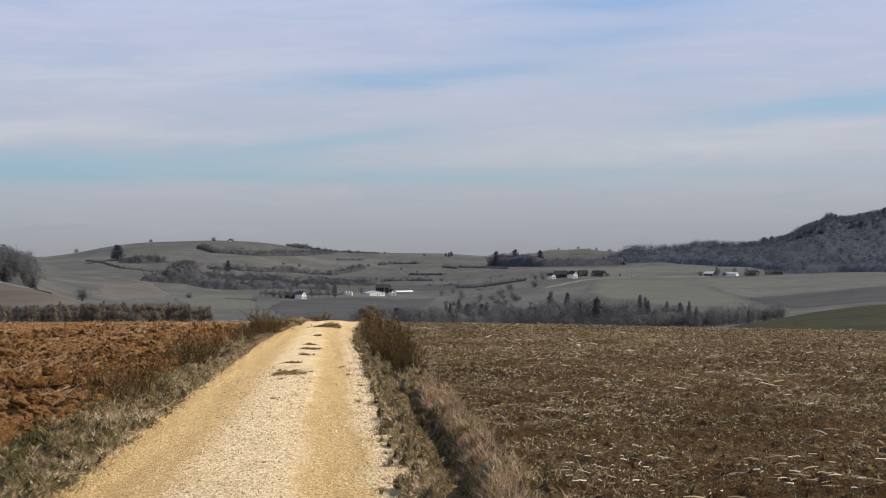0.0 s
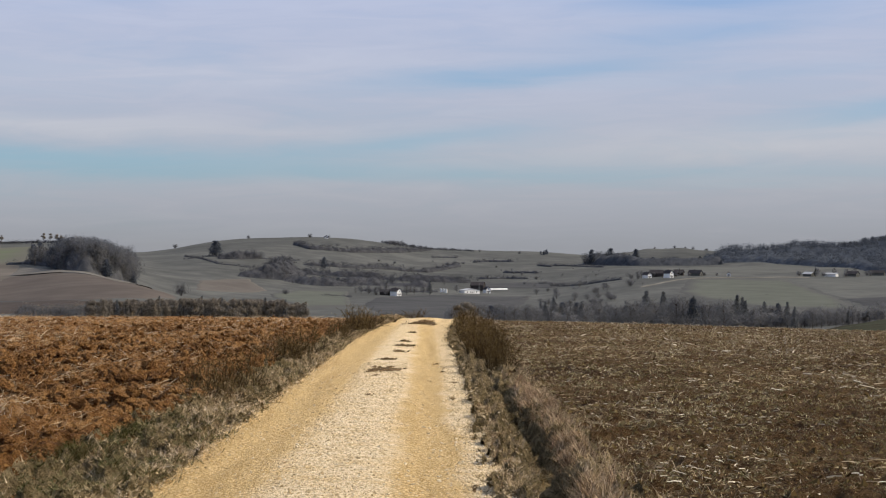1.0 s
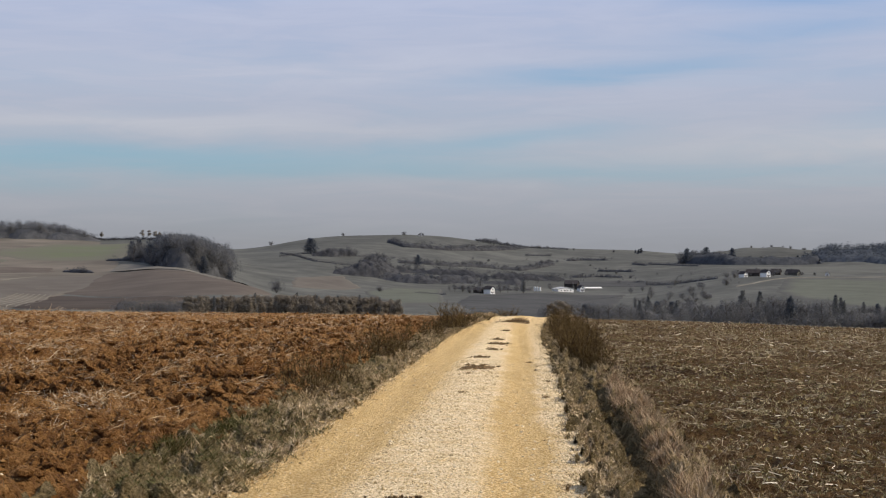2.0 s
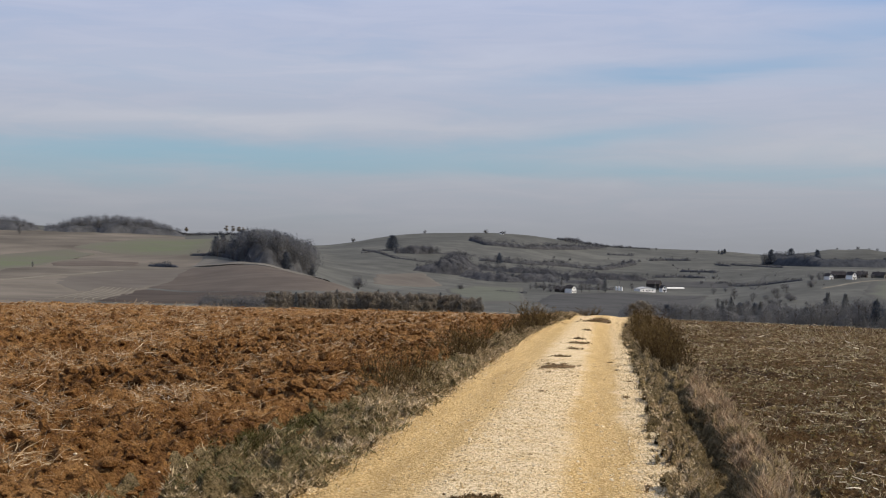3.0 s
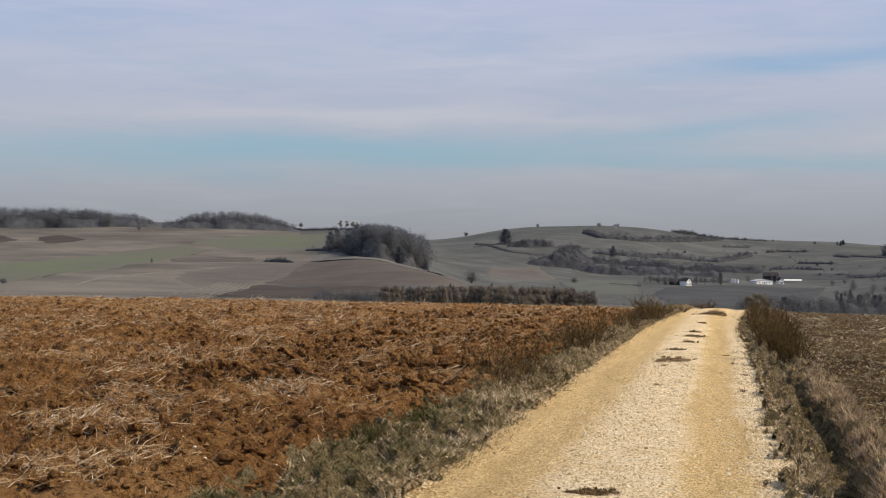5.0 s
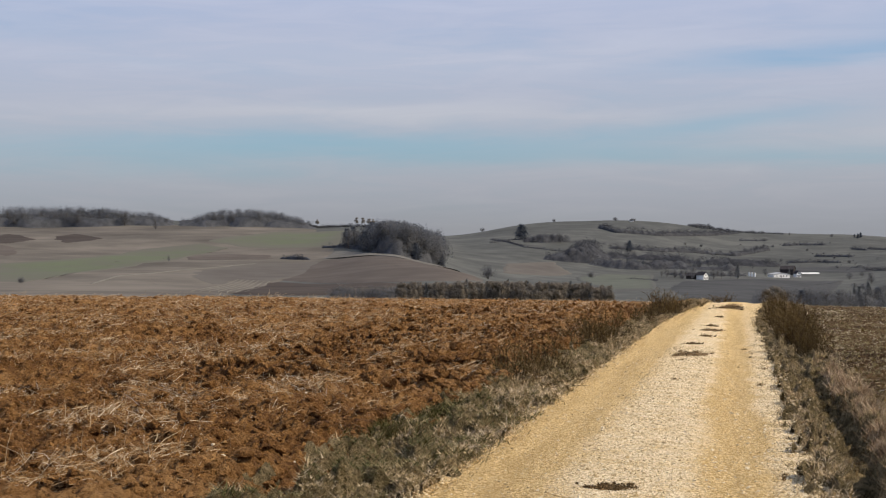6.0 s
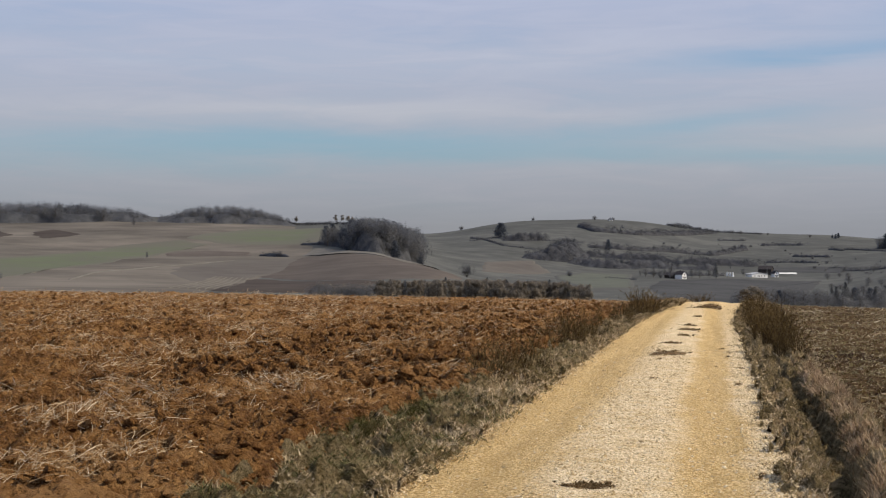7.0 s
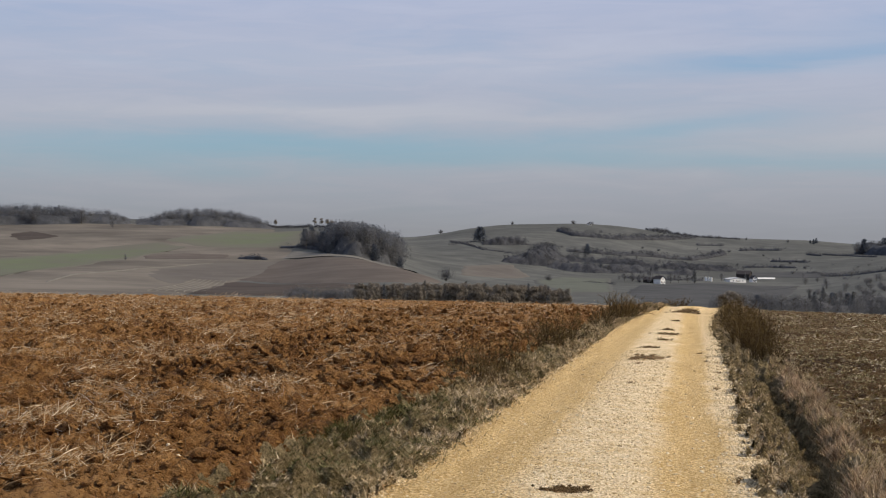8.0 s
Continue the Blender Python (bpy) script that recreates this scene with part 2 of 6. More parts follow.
# haze of the distance is put into these greyed base colours
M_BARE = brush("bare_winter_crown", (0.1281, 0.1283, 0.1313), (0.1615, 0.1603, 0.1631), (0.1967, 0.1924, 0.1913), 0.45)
# darker, bluer copy of M_BARE, shade and haze put into its colour
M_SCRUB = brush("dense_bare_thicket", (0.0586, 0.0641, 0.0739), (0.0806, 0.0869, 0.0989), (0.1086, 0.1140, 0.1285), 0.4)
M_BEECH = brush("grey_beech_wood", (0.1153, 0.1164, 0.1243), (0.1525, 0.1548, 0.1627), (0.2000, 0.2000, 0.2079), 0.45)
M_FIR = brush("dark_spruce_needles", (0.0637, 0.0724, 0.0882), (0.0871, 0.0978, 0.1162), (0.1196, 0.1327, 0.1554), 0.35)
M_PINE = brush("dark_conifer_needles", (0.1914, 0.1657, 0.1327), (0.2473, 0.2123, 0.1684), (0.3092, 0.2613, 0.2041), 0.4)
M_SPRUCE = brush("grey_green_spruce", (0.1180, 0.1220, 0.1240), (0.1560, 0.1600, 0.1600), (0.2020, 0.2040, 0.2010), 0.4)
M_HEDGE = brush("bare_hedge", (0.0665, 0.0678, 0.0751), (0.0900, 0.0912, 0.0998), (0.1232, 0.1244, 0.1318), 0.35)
# distant land: haze is mixed into the greyer of these base colours
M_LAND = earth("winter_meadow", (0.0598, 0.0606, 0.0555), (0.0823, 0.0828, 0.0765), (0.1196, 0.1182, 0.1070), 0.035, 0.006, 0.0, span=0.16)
M_GRASSLAND = earth("pale_green_meadow", (0.112, 0.110, 0.083), (0.108, 0.117, 0.076), (0.116, 0.134, 0.078), 0.05, 0.008, span=0.14, border=(0.118, 0.110, 0.089), fade=0.6)
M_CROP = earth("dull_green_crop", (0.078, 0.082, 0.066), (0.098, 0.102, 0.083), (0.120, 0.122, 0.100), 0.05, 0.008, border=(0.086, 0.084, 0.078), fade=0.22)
M_BROWN = earth("brown_ploughland", (0.076, 0.063, 0.054), (0.096, 0.080, 0.068), (0.125, 0.105, 0.089), 0.06, 0.012)
M_FALLOW = earth("grey_brown_field", (0.086, 0.074, 0.064), (0.104, 0.091, 0.079), (0.132, 0.117, 0.101), 0.05, 0.01, border=(0.118, 0.105, 0.090), fade=0.5)
M_SLOPE = earth("tan_winter_fields", (0.0807, 0.0711, 0.0594), (0.1210, 0.1057, 0.0882), (0.1694, 0.1471, 0.1217), 0.016, 0.006, span=0.13)
M_DARKFIELD = earth("dark_ploughland", (0.0450, 0.0370, 0.0319), (0.0594, 0.0482, 0.0412), (0.0810, 0.0662, 0.0563), 0.06, 0.012)
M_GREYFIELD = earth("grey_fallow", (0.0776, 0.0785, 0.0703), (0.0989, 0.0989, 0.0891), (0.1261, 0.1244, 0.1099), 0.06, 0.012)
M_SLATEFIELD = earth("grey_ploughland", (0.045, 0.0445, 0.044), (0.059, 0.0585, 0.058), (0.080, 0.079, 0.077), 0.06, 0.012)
M_TANFIELD = earth("bleached_field_edge", (0.1081, 0.1000, 0.0869), (0.1410, 0.1300, 0.1124), (0.1880, 0.1750, 0.1537), 0.06, 0.02)
M_WINTERWHEAT = earth("young_green_wheat", (0.044, 0.037, 0.027), (0.045, 0.047, 0.033), (0.060, 0.061, 0.043), 0.5, 0.04, 0.6, 3.0, reach=0.1, span=0.11)
M_WINTERWHEAT.node_tree.nodes["Principled BSDF"].inputs["Specular IOR Level"].default_value = 0.0
M_WHITE = earth("white_plaster", (0.68, 0.67, 0.64), (0.78, 0.77, 0.74), (0.84, 0.83, 0.80), 1.5, 0.2)
M_ROOF = earth("dark_roof_tiles", (0.0348, 0.0310, 0.0317), (0.0522, 0.0465, 0.0462), (0.0754, 0.0651, 0.0627), 1.2, 0.2)
M_SHEET = earth("grey_sheet_roof", (0.28, 0.28, 0.28), (0.38, 0.38, 0.38), (0.46, 0.46, 0.45), 0.8, 0.1, rough=0.6)
M_WOOD = earth("dark_barn_boards", (0.0330, 0.0288, 0.0264), (0.0495, 0.0432, 0.0396), (0.0715, 0.0630, 0.0594), 1.2, 0.2)
M_GLASS, n, b = material("window_glass", 0.08, 0.5)
b.inputs["Base Color"].default_value = (0.02, 0.024, 0.03, 1)
# ---------------------------------------------------------------- lie of the land
AZ = np.array([-60, -31, -25, -20, -17, -14.7, -12, -8, -4, 0, 4, 8, 12, 14, 16, 40.0])
RR = np.array([80, 125, 250, 450, 750, 1100, 1500, 2000, 2500, 4700.0])
# elevation in degrees of the land as seen from the track, by distance (columns) and bearing (rows)
RISE_WEST = [
    (-3.6, -2.6, -1.7, -0.7, 0.15, 0.15, 0.0),
    (-3.6, -2.6, -1.7, -0.7, 0.15, 0.15, 0.0),
    (-3.6, -2.7, -1.8, -0.75, 0.2, 0.15, 0.0),
    (-3.6, -2.8, -1.85, -0.75, 0.06, 0.0, -0.1),
    (-3.6, -3.0, -1.45, -0.6, -0.05, -0.15, -0.2),
    (-3.6, -3.1, -1.5, -1.6, -1.0, -0.35, -0.25),
    (-3.7, -3.2, -2.25, -2.3, -1.35, -0.1, 0.15),
]
RISE_EAST = [
    (-3.8, -3.4, -3.0, -2.3, -1.75, -0.35, 0.34),
    (-3.8, -3.4, -3.1, -2.4, -1.8, -0.9, -0.08),
    (-3.8, -3.4, -3.1, -2.5, -1.85, -1.0, -0.26),
    (-3.7, -3.3, -3.0, -2.4, -1.35, -0.75, -0.45),
    (-3.5, -3.2, -2.9, -2.15, -1.3, -0.8, -0.3),
    (-2.95, -2.75, -2.8, -2.1, -1.35, -0.75, -0.05),
    (-2.75, -2.45, -2.65, -1.95, -1.25, -0.68, 0.82),
    (-2.6, -2.22, -2.5, -1.75, -1.15, -0.65, 0.9),
    (-2.4, -2.0, -2.4, -1.7, -1.1, -0.6, 0.8),
]


def hash2(i, j, seed):
    v = np.sin(i * 127.1 + j * 311.7 + seed * 74.7) * 43758.5453
    return v - np.floor(v)


def vnoise(x, y, seed=0):
    """Smooth value noise in 0..1."""
    i, j = np.floor(x), np.floor(y)
    a, b = x - i, y - j
    a, b = a * a * (3 - 2 * a), b * b * (3 - 2 * b)
    lo = hash2(i, j, seed) * (1 - a) + hash2(i + 1, j, seed) * a
    hi = hash2(i, j + 1, seed) * (1 - a) + hash2(i + 1, j + 1, seed) * a
    return lo * (1 - b) + hi * b


def slopes(k, p):
    """Monotone-ish finite slopes of table p along its last axis, at knots k."""
    d = np.diff(p, axis=-1) / np.diff(k)
    m = np.concatenate([d[..., :1], (d[..., 1:] + d[..., :-1]) / 2, d[..., -1:]], -1)
    return m


def hermite(k, p, q):
    """Cubic through knots k with values p (1D) at q."""
    m = slopes(k, p)
    i = np.clip(np.searchsorted(k, q) - 1, 0, len(k) - 2)
    h = k[i + 1] - k[i]
    s = np.clip((q - k[i]) / h, 0, 1)
    return ((1 + 2 * s) * (1 - s) ** 2 * p[i] + s * (1 - s) ** 2 * h * m[i]
            + s * s * (3 - 2 * s) * p[i + 1] + s * s * (s - 1) * h * m[i + 1])


def crest_rise(az):
    return -2.72 - 0.0145 * (az + 3)


def near_ground(x, y):
    """Smooth ground of the crest that the track runs over, without its fine relief."""
    r = np.hypot(x, y)
    az = np.degrees(np.arctan2(x, np.maximum(y, 0.3 * r) + 1e-6))
    az = np.clip(az, -32, 18)
    slope = np.tan(np.radians(crest_rise(az))) + EYE / 80
    return slope * np.minimum(r, 80)


TABLE = np.array([[*row, -1.1] for row in RISE_WEST + RISE_EAST])


def land(x, y):
    """Height of the ground anywhere."""
    x, y = np.asarray(x, float), np.asarray(y, float)
    r = np.hypot(x, y)
    az = np.clip(np.degrees(np.arctan2(x, y)), -59.9, 39.9)
    az = np.where(y < 0, np.where(x < 0, -59.9, 39.9), az)
    cr = crest_rise(np.clip(az, -32, 18))
    cols = [cr, np.full_like(az, -3.35)] + [hermite(AZ, TABLE[:, c], az) for c in range(8)]
    cols = np.stack(cols, -1)
    lr, lk = np.log(np.maximum(r, 80.0)), np.log(RR)
    m = slopes(lk, cols)
    i = np.clip(np.searchsorted(lk, lr) - 1, 0, len(lk) - 2)
    h = lk[i + 1] - lk[i]
    s = np.clip((lr - lk[i]) / h, 0, 1)
    take = lambda a, n: np.take_along_axis(a, n[..., None], -1)[..., 0]
    p0, p1, m0, m1 = take(cols, i), take(cols, i + 1), take(m, i), take(m, i + 1)
    m0 = np.where(i == 0, 0.0, m0)
    el = ((1 + 2 * s) * (1 - s) ** 2 * p0 + s * (1 - s) ** 2 * h * m0
          + s * s * (3 - 2 * s) * p1 + s * s * (s - 1) * h * m1)
    far = EYE + r * np.tan(np.radians(el))
    bump = (vnoise(x / 160, y / 160, 3) - 0.5) * 5 + (vnoise(x / 60, y / 60, 5) - 0.5) * 1.6
    far = far + bump * np.clip((r - 250) / 900, 0, 1)
    return np.where(r <= 80, near_ground(x, y), far)

# ---------------------------------------------------------------- mesh helpers


def sheet(name, verts, faces, mat, parent=None, smooth=False):
    """One mesh object from arrays: verts (n, 3), faces a list of index arrays (m, k)."""
    me = bpy.data.meshes.new(name)
    verts = np.asarray(verts, np.float32)
    me.vertices.add(len(verts))
    me.vertices.foreach_set("co", verts.ravel())
    loops = np.concatenate([f.ravel() for f in faces]).astype(np.int32)
    sizes = np.concatenate([np.full(len(f), f.shape[1]) for f in faces])
    starts = np.concatenate([[0], np.cumsum(sizes)[:-1]]).astype(np.int32)
    me.loops.add(len(loops))
    me.loops.foreach_set("vertex_index", loops)
    me.polygons.add(len(sizes))
    me.polygons.foreach_set("loop_start", starts)
    me.polygons.foreach_set("use_smooth", np.full(len(sizes), smooth))
    me.update(calc_edges=True)
    me.materials.append(mat)
    ob = new(name, me)
    ob.parent = parent
    return ob


def grid_faces(rows, cols):
    a = (np.arange(rows - 1)[:, None] * cols + np.arange(cols - 1)).ravel()
    return np.stack([a, a + 1, a + cols + 1, a + cols], -1)


def part(name, bm, mat, parent, label=""):
    me = bpy.data.meshes.new(name)
    bm.to_mesh(me)
    bm.free()
    me.materials.append(mat)
    ob = new(name, me)
    ob.parent = parent
    return tagged(ob, label)


class Heap:
    """Gathers many small shapes into one mesh."""

    def __init__(self):
        self.v, self.f, self.n = [], [], 0

    def put(self, v, f):
        self.v.append(v)
        self.f.append(f + self.n)
        self.n += len(v)

    def shapes(self, v, f):
        """v: (count, k, 3); f: faces of one shape (m, 3)."""
        c, k = v.shape[:2]
        self.put(v.reshape(-1, 3), (f[None] + (np.arange(c) * k)[:, None, None]).reshape(-1, f.shape[1]))

    def tube(self, path, radii, sides=5):
        path, radii = np.asarray(path, float), np.asarray(radii, float)
        d = np.gradient(path, axis=0)
        d /= np.linalg.norm(d, axis=1, keepdims=True) + 1e-9
        side = np.cross(d, (0.31, 0.95, 0.05))
        side /= np.linalg.norm(side, axis=1, keepdims=True) + 1e-9
        up = np.cross(side, d)
        a = np.linspace(0, 2 * np.pi, sides, endpoint=False)
        ring = side[:, None] * np.cos(a)[None, :, None] + up[:, None] * np.sin(a)[None, :, None]
        v = (path[:, None] + ring * radii[:, None, None]).reshape(-1, 3)
        f = []
        for i in range(len(path) - 1):
            for j in range(sides):
                k = (j + 1) % sides
                p, q, r, s = i * sides + j, i * sides + k, (i + 1) * sides + k, (i + 1) * sides + j
                f += [(p, q, r), (p, r, s)]
        self.put(v, np.array(f))

    def make(self, name, mat, parent=None, smooth=False):
        return sheet(name, np.concatenate(self.v), [np.concatenate(self.f)], mat, parent, smooth)


RNG = np.random.default_rng(7)


def fbm(x, y, octaves, seed=0):
    out, amp, total = 0.0, 1.0, 0.0
    for o in range(octaves):
        out = out + amp * vnoise(x * 2 ** o, y * 2 ** o, seed + o * 13)
        total, amp = total + amp, amp * 0.5
    return out / total


# ---------------------------------------------------------------- cross-section of the track and its borders
# u: metres to the right of the line on which the eye stands; the track heads 4.2 degrees to the left


def bend(y):
    return 0.9 * np.clip((y - 45) / 35, 0, 2) ** 1.6


def lane(u, y):
    """x of a point u metres across, y metres along."""
    return u - 0.0733 * y + bend(y)


def swerve(y):
    """How far the ditch and its bank swing towards the track at their near end."""
    return 0.17 * np.clip((16.5 - y) / 4.5, 0, 1.4)


def profile(u, y):
    """Relief over the smooth ground: crown of the track, verges, ditch with its bank, raised ploughland."""
    def step(a, lo, hi):
        s = np.clip((a - lo) / (hi - lo), 0, 1)
        return s * s * (3 - 2 * s)
    h = 0.05 * np.exp(-((u + 0.8) / 0.9) ** 2) - 0.035 * np.exp(-((u - 0.0) / 0.28) ** 2) - 0.03 * np.exp(-((u + 1.75) / 0.3) ** 2)
    h = h + 0.06 * step(u, -2.2, -2.7) + (0.14 - (0.0044 + 0.0017 * np.clip((-u - 8) / 30, 0, 1)) * np.clip(y, 0, 80)) * step(u, -2.95, -4.1)
    run = np.clip((24.5 - y) / 3, 0, 1)
    c = u + swerve(y)
    wall = np.where(c < 1.17, 0.12, 0.155)
    run = run * np.clip(2.3 * vnoise(y * 0.75 + 0 * u, 0 * u + 4.5, 87) - 0.45, 0.12, 1.15)
    h = h - 0.25 * run * np.exp(-(np.abs(c - 1.17) / wall) ** 2.4) + (0.04 + 0.10 * vnoise(y * 1.1 + 0 * u, 0 * u + 8.5, 83)) * np.exp(-((c - 1.52) / 0.21) ** 2) * np.clip((40 - y) / 10, 0.3, 1)
    h = h + (0.05 - 0.0016 * np.clip(y, 0, 85)) * step(u, 1.9, 3.0) - 0.0012 * np.clip(y - 20, 0, 65) * step(u, 6, 22)
    return h


def widen(y):
    """The track grows broader past the first stretch."""
    return 0.15 * np.clip((y - 10.5) / 14, 0, 1)


def strip(name, left, right, inner, ys, mat, relief, label, outer=(None, None), ragged=0.0, lift=0.0):
    """A graded sheet of ground between two lines along the track: fine inside, coarse out to the outer lines."""
    y = ys[:, None]
    yy = np.clip(y, 6, None)
    a, b = left[0] + left[1] * yy, right[0] + right[1] * yy
    if name == "verge_right":
        a = a + widen(yy)
    if ragged:
        a = a + ragged * (fbm(y * 1.9, y * 0 + 3, 4, 61) - 0.5)
        b = b + ragged * (fbm(y * 1.9, y * 0 + 9, 4, 67) - 0.5)
    u = a + (b - a) * np.linspace(0, 1, inner)[None, :]
    wings = np.linspace(0, 1, 12)[None, :]
    if outer[0] is not None:
        u = np.concatenate([outer[0] + (a - outer[0]) * wings[:, :-1], u], 1)
    if outer[1] is not None:
        u = np.concatenate([u, b + (outer[1] - b) * wings[:, 1:]], 1)
    y = y + 0 * u
    x = lane(u, y)
    z = base(x, y) + profile(u, y) + relief(u, y, x) + lift
    v = np.stack([x, y, z], -1).reshape(-1, 3)
    return tagged(sheet(name, v, [grid_faces(len(ys), u.shape[1])], mat, None, True), label, name.replace("_", " "), kind="structure")


def base(x, y):
    return np.where(np.hypot(x, y) < 79, near_ground(x, y), np.minimum(land(x, y), near_ground(x, y)))


def along(n, lo=8.0, hi=112.0):
    back = np.linspace(-14, lo, 44)[:-1]
    return np.concatenate([back, np.exp(np.linspace(np.log(lo), np.log(hi), n))])


def domes(x, y, size, seed):
    """Rounded crowns side by side: 1 on their tops, falling to 0 between them."""
    u, v = x / size, y / size
    i, j = np.floor(u), np.floor(v)
    best = np.full(np.shape(x), 9.0)
    for a in (-1, 0, 1):
        for b in (-1, 0, 1):
            p, q = i + a + hash2(i + a, j + b, seed), j + b + hash2(i + a, j + b, seed + 5)
            best = np.minimum(best, (u - p) ** 2 + (v - q) ** 2)
    return np.clip(1 - best / 0.62, 0, 1)


def ploughed(u, y, x):
    edge = np.clip((-2.98 - u) / 0.22, 0, 1)
    a = np.abs(fbm(x * 2.2, y * 1.5, 3, 1) - 0.5) * 2
    lumps = fbm(x * 6 + 9, y * 4.6, 3, 4)
    crumbs = np.abs(fbm(x * 15, y * 10, 2, 14) - 0.5) * 2
    rows = np.sin((u + 0.5 * fbm(x * 0.8, y * 0.3, 2, 8)) * 2 * np.pi / 0.9)
    pits = np.clip(vnoise(x * 2.6, y * 1.9, 77) - 0.76, 0, 1) * 0.65
    turned = x + 0.10 * (lumps - 0.5), y + 0.14 * (fbm(x * 5, y * 4, 2, 25) - 0.5)
    clods = 0.165 * (domes(*turned, 0.30, 5) - 0.5) + 0.075 * (domes(*turned, 0.13, 9) - 0.5)
    return edge * (0.74 + 0.26 * np.clip((y - 10) / 9, 0, 1) + 0.2 * np.clip((y - 20) / 25, 0, 1) - 0.6 * np.clip((y - 55) / 20, 0, 1)) * (clods + 0.12 * (0.5 - a) + 0.15 * (lumps - 0.5) + 0.05 * (0.5 - crumbs) + 0.02 * rows - pits
                   + 0.2 * (fbm(x * 0.5, y * 0.4, 2, 21) - 0.5) + 0.16 * np.clip(y / 60, 0.1, 1) * (fbm(x * 1.1, y * 0.9, 2, 23) - 0.5))


def sown(u, y, x):
    return 0.12 * (fbm(x * 1.7, y * 1.5, 3, 31) - 0.5) + 0.2 * (fbm(x * 6, y * 4.5, 3, 33) - 0.5)


def turf(u, y, x):
    edge = np.clip(np.minimum(np.abs(u + 2.2), np.abs(u - 0.48)) / 0.45, 0.06, 1)
    return 0.2 * edge * (fbm(x * 3, y * 2.0, 3, 41) - 0.5) + 0.034 * (fbm(x * 11, y * 4.5, 2, 43) - 0.5) + 0.034 * (fbm(x * 11, y * 4.5, 2, 43) - 0.5) + 0.034 * (fbm(x * 11, y * 4.5, 2, 43) - 0.5) + 0.034 * (fbm(x * 11, y * 4.5, 2, 43) - 0.5) + 0.034 * (fbm(x * 11, y * 4.5, 2, 43) - 0.5) + 0.034 * (fbm(x * 11, y * 4.5, 2, 43) - 0.5) + 0.034 * (fbm(x * 11, y * 4.5, 2, 43) - 0.5) + 0.034 * (fbm(x * 11, y * 4.5, 2, 43) - 0.5) + 0.034 * (fbm(x * 11, y * 4.5, 2, 43) - 0.5) + 0.034 * (fbm(x * 11, y * 4.5, 2, 43) - 0.5) + 0.034 * (fbm(x * 11, y * 4.5, 2, 43) - 0.5)


def worn(u, y, x):
    drop = 0.05 * np.clip((np.abs(u + 0.8 - 0.5 * widen(y)) - 1.42 - 0.5 * widen(y)) / 0.2, 0, 1)
    drop = drop + 0.14 * np.clip((u - 0.74 - widen(y)) / 0.2, 0, 1)
    return -drop + 0.009 * (fbm(x * 2.2, y * 1.4, 3, 51) - 0.5) + 0.010 * np.clip((34 - y) / 15, 0, 1) * (fbm(x * 12, y * 9, 2, 53) - 0.5)


# ---------------------------------------------------------------- the land: one sheet to the horizon
az = np.radians(np.concatenate([np.arange(-180, -46, 6), np.arange(-46, 30, 0.3), np.arange(30, 181, 6)]))
rad = np.concatenate([[0.5], np.linspace(20, 78, 6), np.exp(np.linspace(np.log(80), np.log(4700), 260))])
gx, gy = rad[:, None] * np.sin(az), rad[:, None] * np.cos(az)
gz = land(gx, gy) - 0.8 * np.clip((118 - rad[:, None]) / 8, 0, 1)
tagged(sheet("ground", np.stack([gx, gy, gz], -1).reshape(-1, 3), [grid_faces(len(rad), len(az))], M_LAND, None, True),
       "rolling winter farmland with meadows and hills greyed by painted haze", "ground", kind="structure")

strip("track", (-2.45, 0), (1.05, 0), 94, along(420), M_ROAD, worn, "pale yellow limestone gravel farm track with worn wheel ruts")
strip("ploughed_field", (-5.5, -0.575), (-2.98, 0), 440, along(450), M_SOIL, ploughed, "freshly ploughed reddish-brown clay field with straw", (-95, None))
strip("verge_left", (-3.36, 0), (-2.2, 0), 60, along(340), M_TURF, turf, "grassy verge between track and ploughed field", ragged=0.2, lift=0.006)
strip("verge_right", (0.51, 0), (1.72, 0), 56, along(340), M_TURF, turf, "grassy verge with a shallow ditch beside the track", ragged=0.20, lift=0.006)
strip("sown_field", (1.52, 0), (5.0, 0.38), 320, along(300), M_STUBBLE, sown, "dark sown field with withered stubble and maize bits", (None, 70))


def resting(x, y):
    """Height of the ground sheet itself."""
    a = (np.arctan2(x, y) - np.radians(-46)) / np.radians(0.3) + np.searchsorted(az, np.radians(-46.01))
    r = np.interp(np.hypot(x, y), rad, np.arange(len(rad)))
    i, j = np.clip(r.astype(int), 0, len(rad) - 2), np.clip(a.astype(int), 0, len(az) - 2)
    s, t = r - i, np.clip(a - j, 0, 1)
    return (gz[i, j] * (1 - s) + gz[i + 1, j] * s) * (1 - t) + (gz[i, j + 1] * (1 - s) + gz[i + 1, j + 1] * s) * t


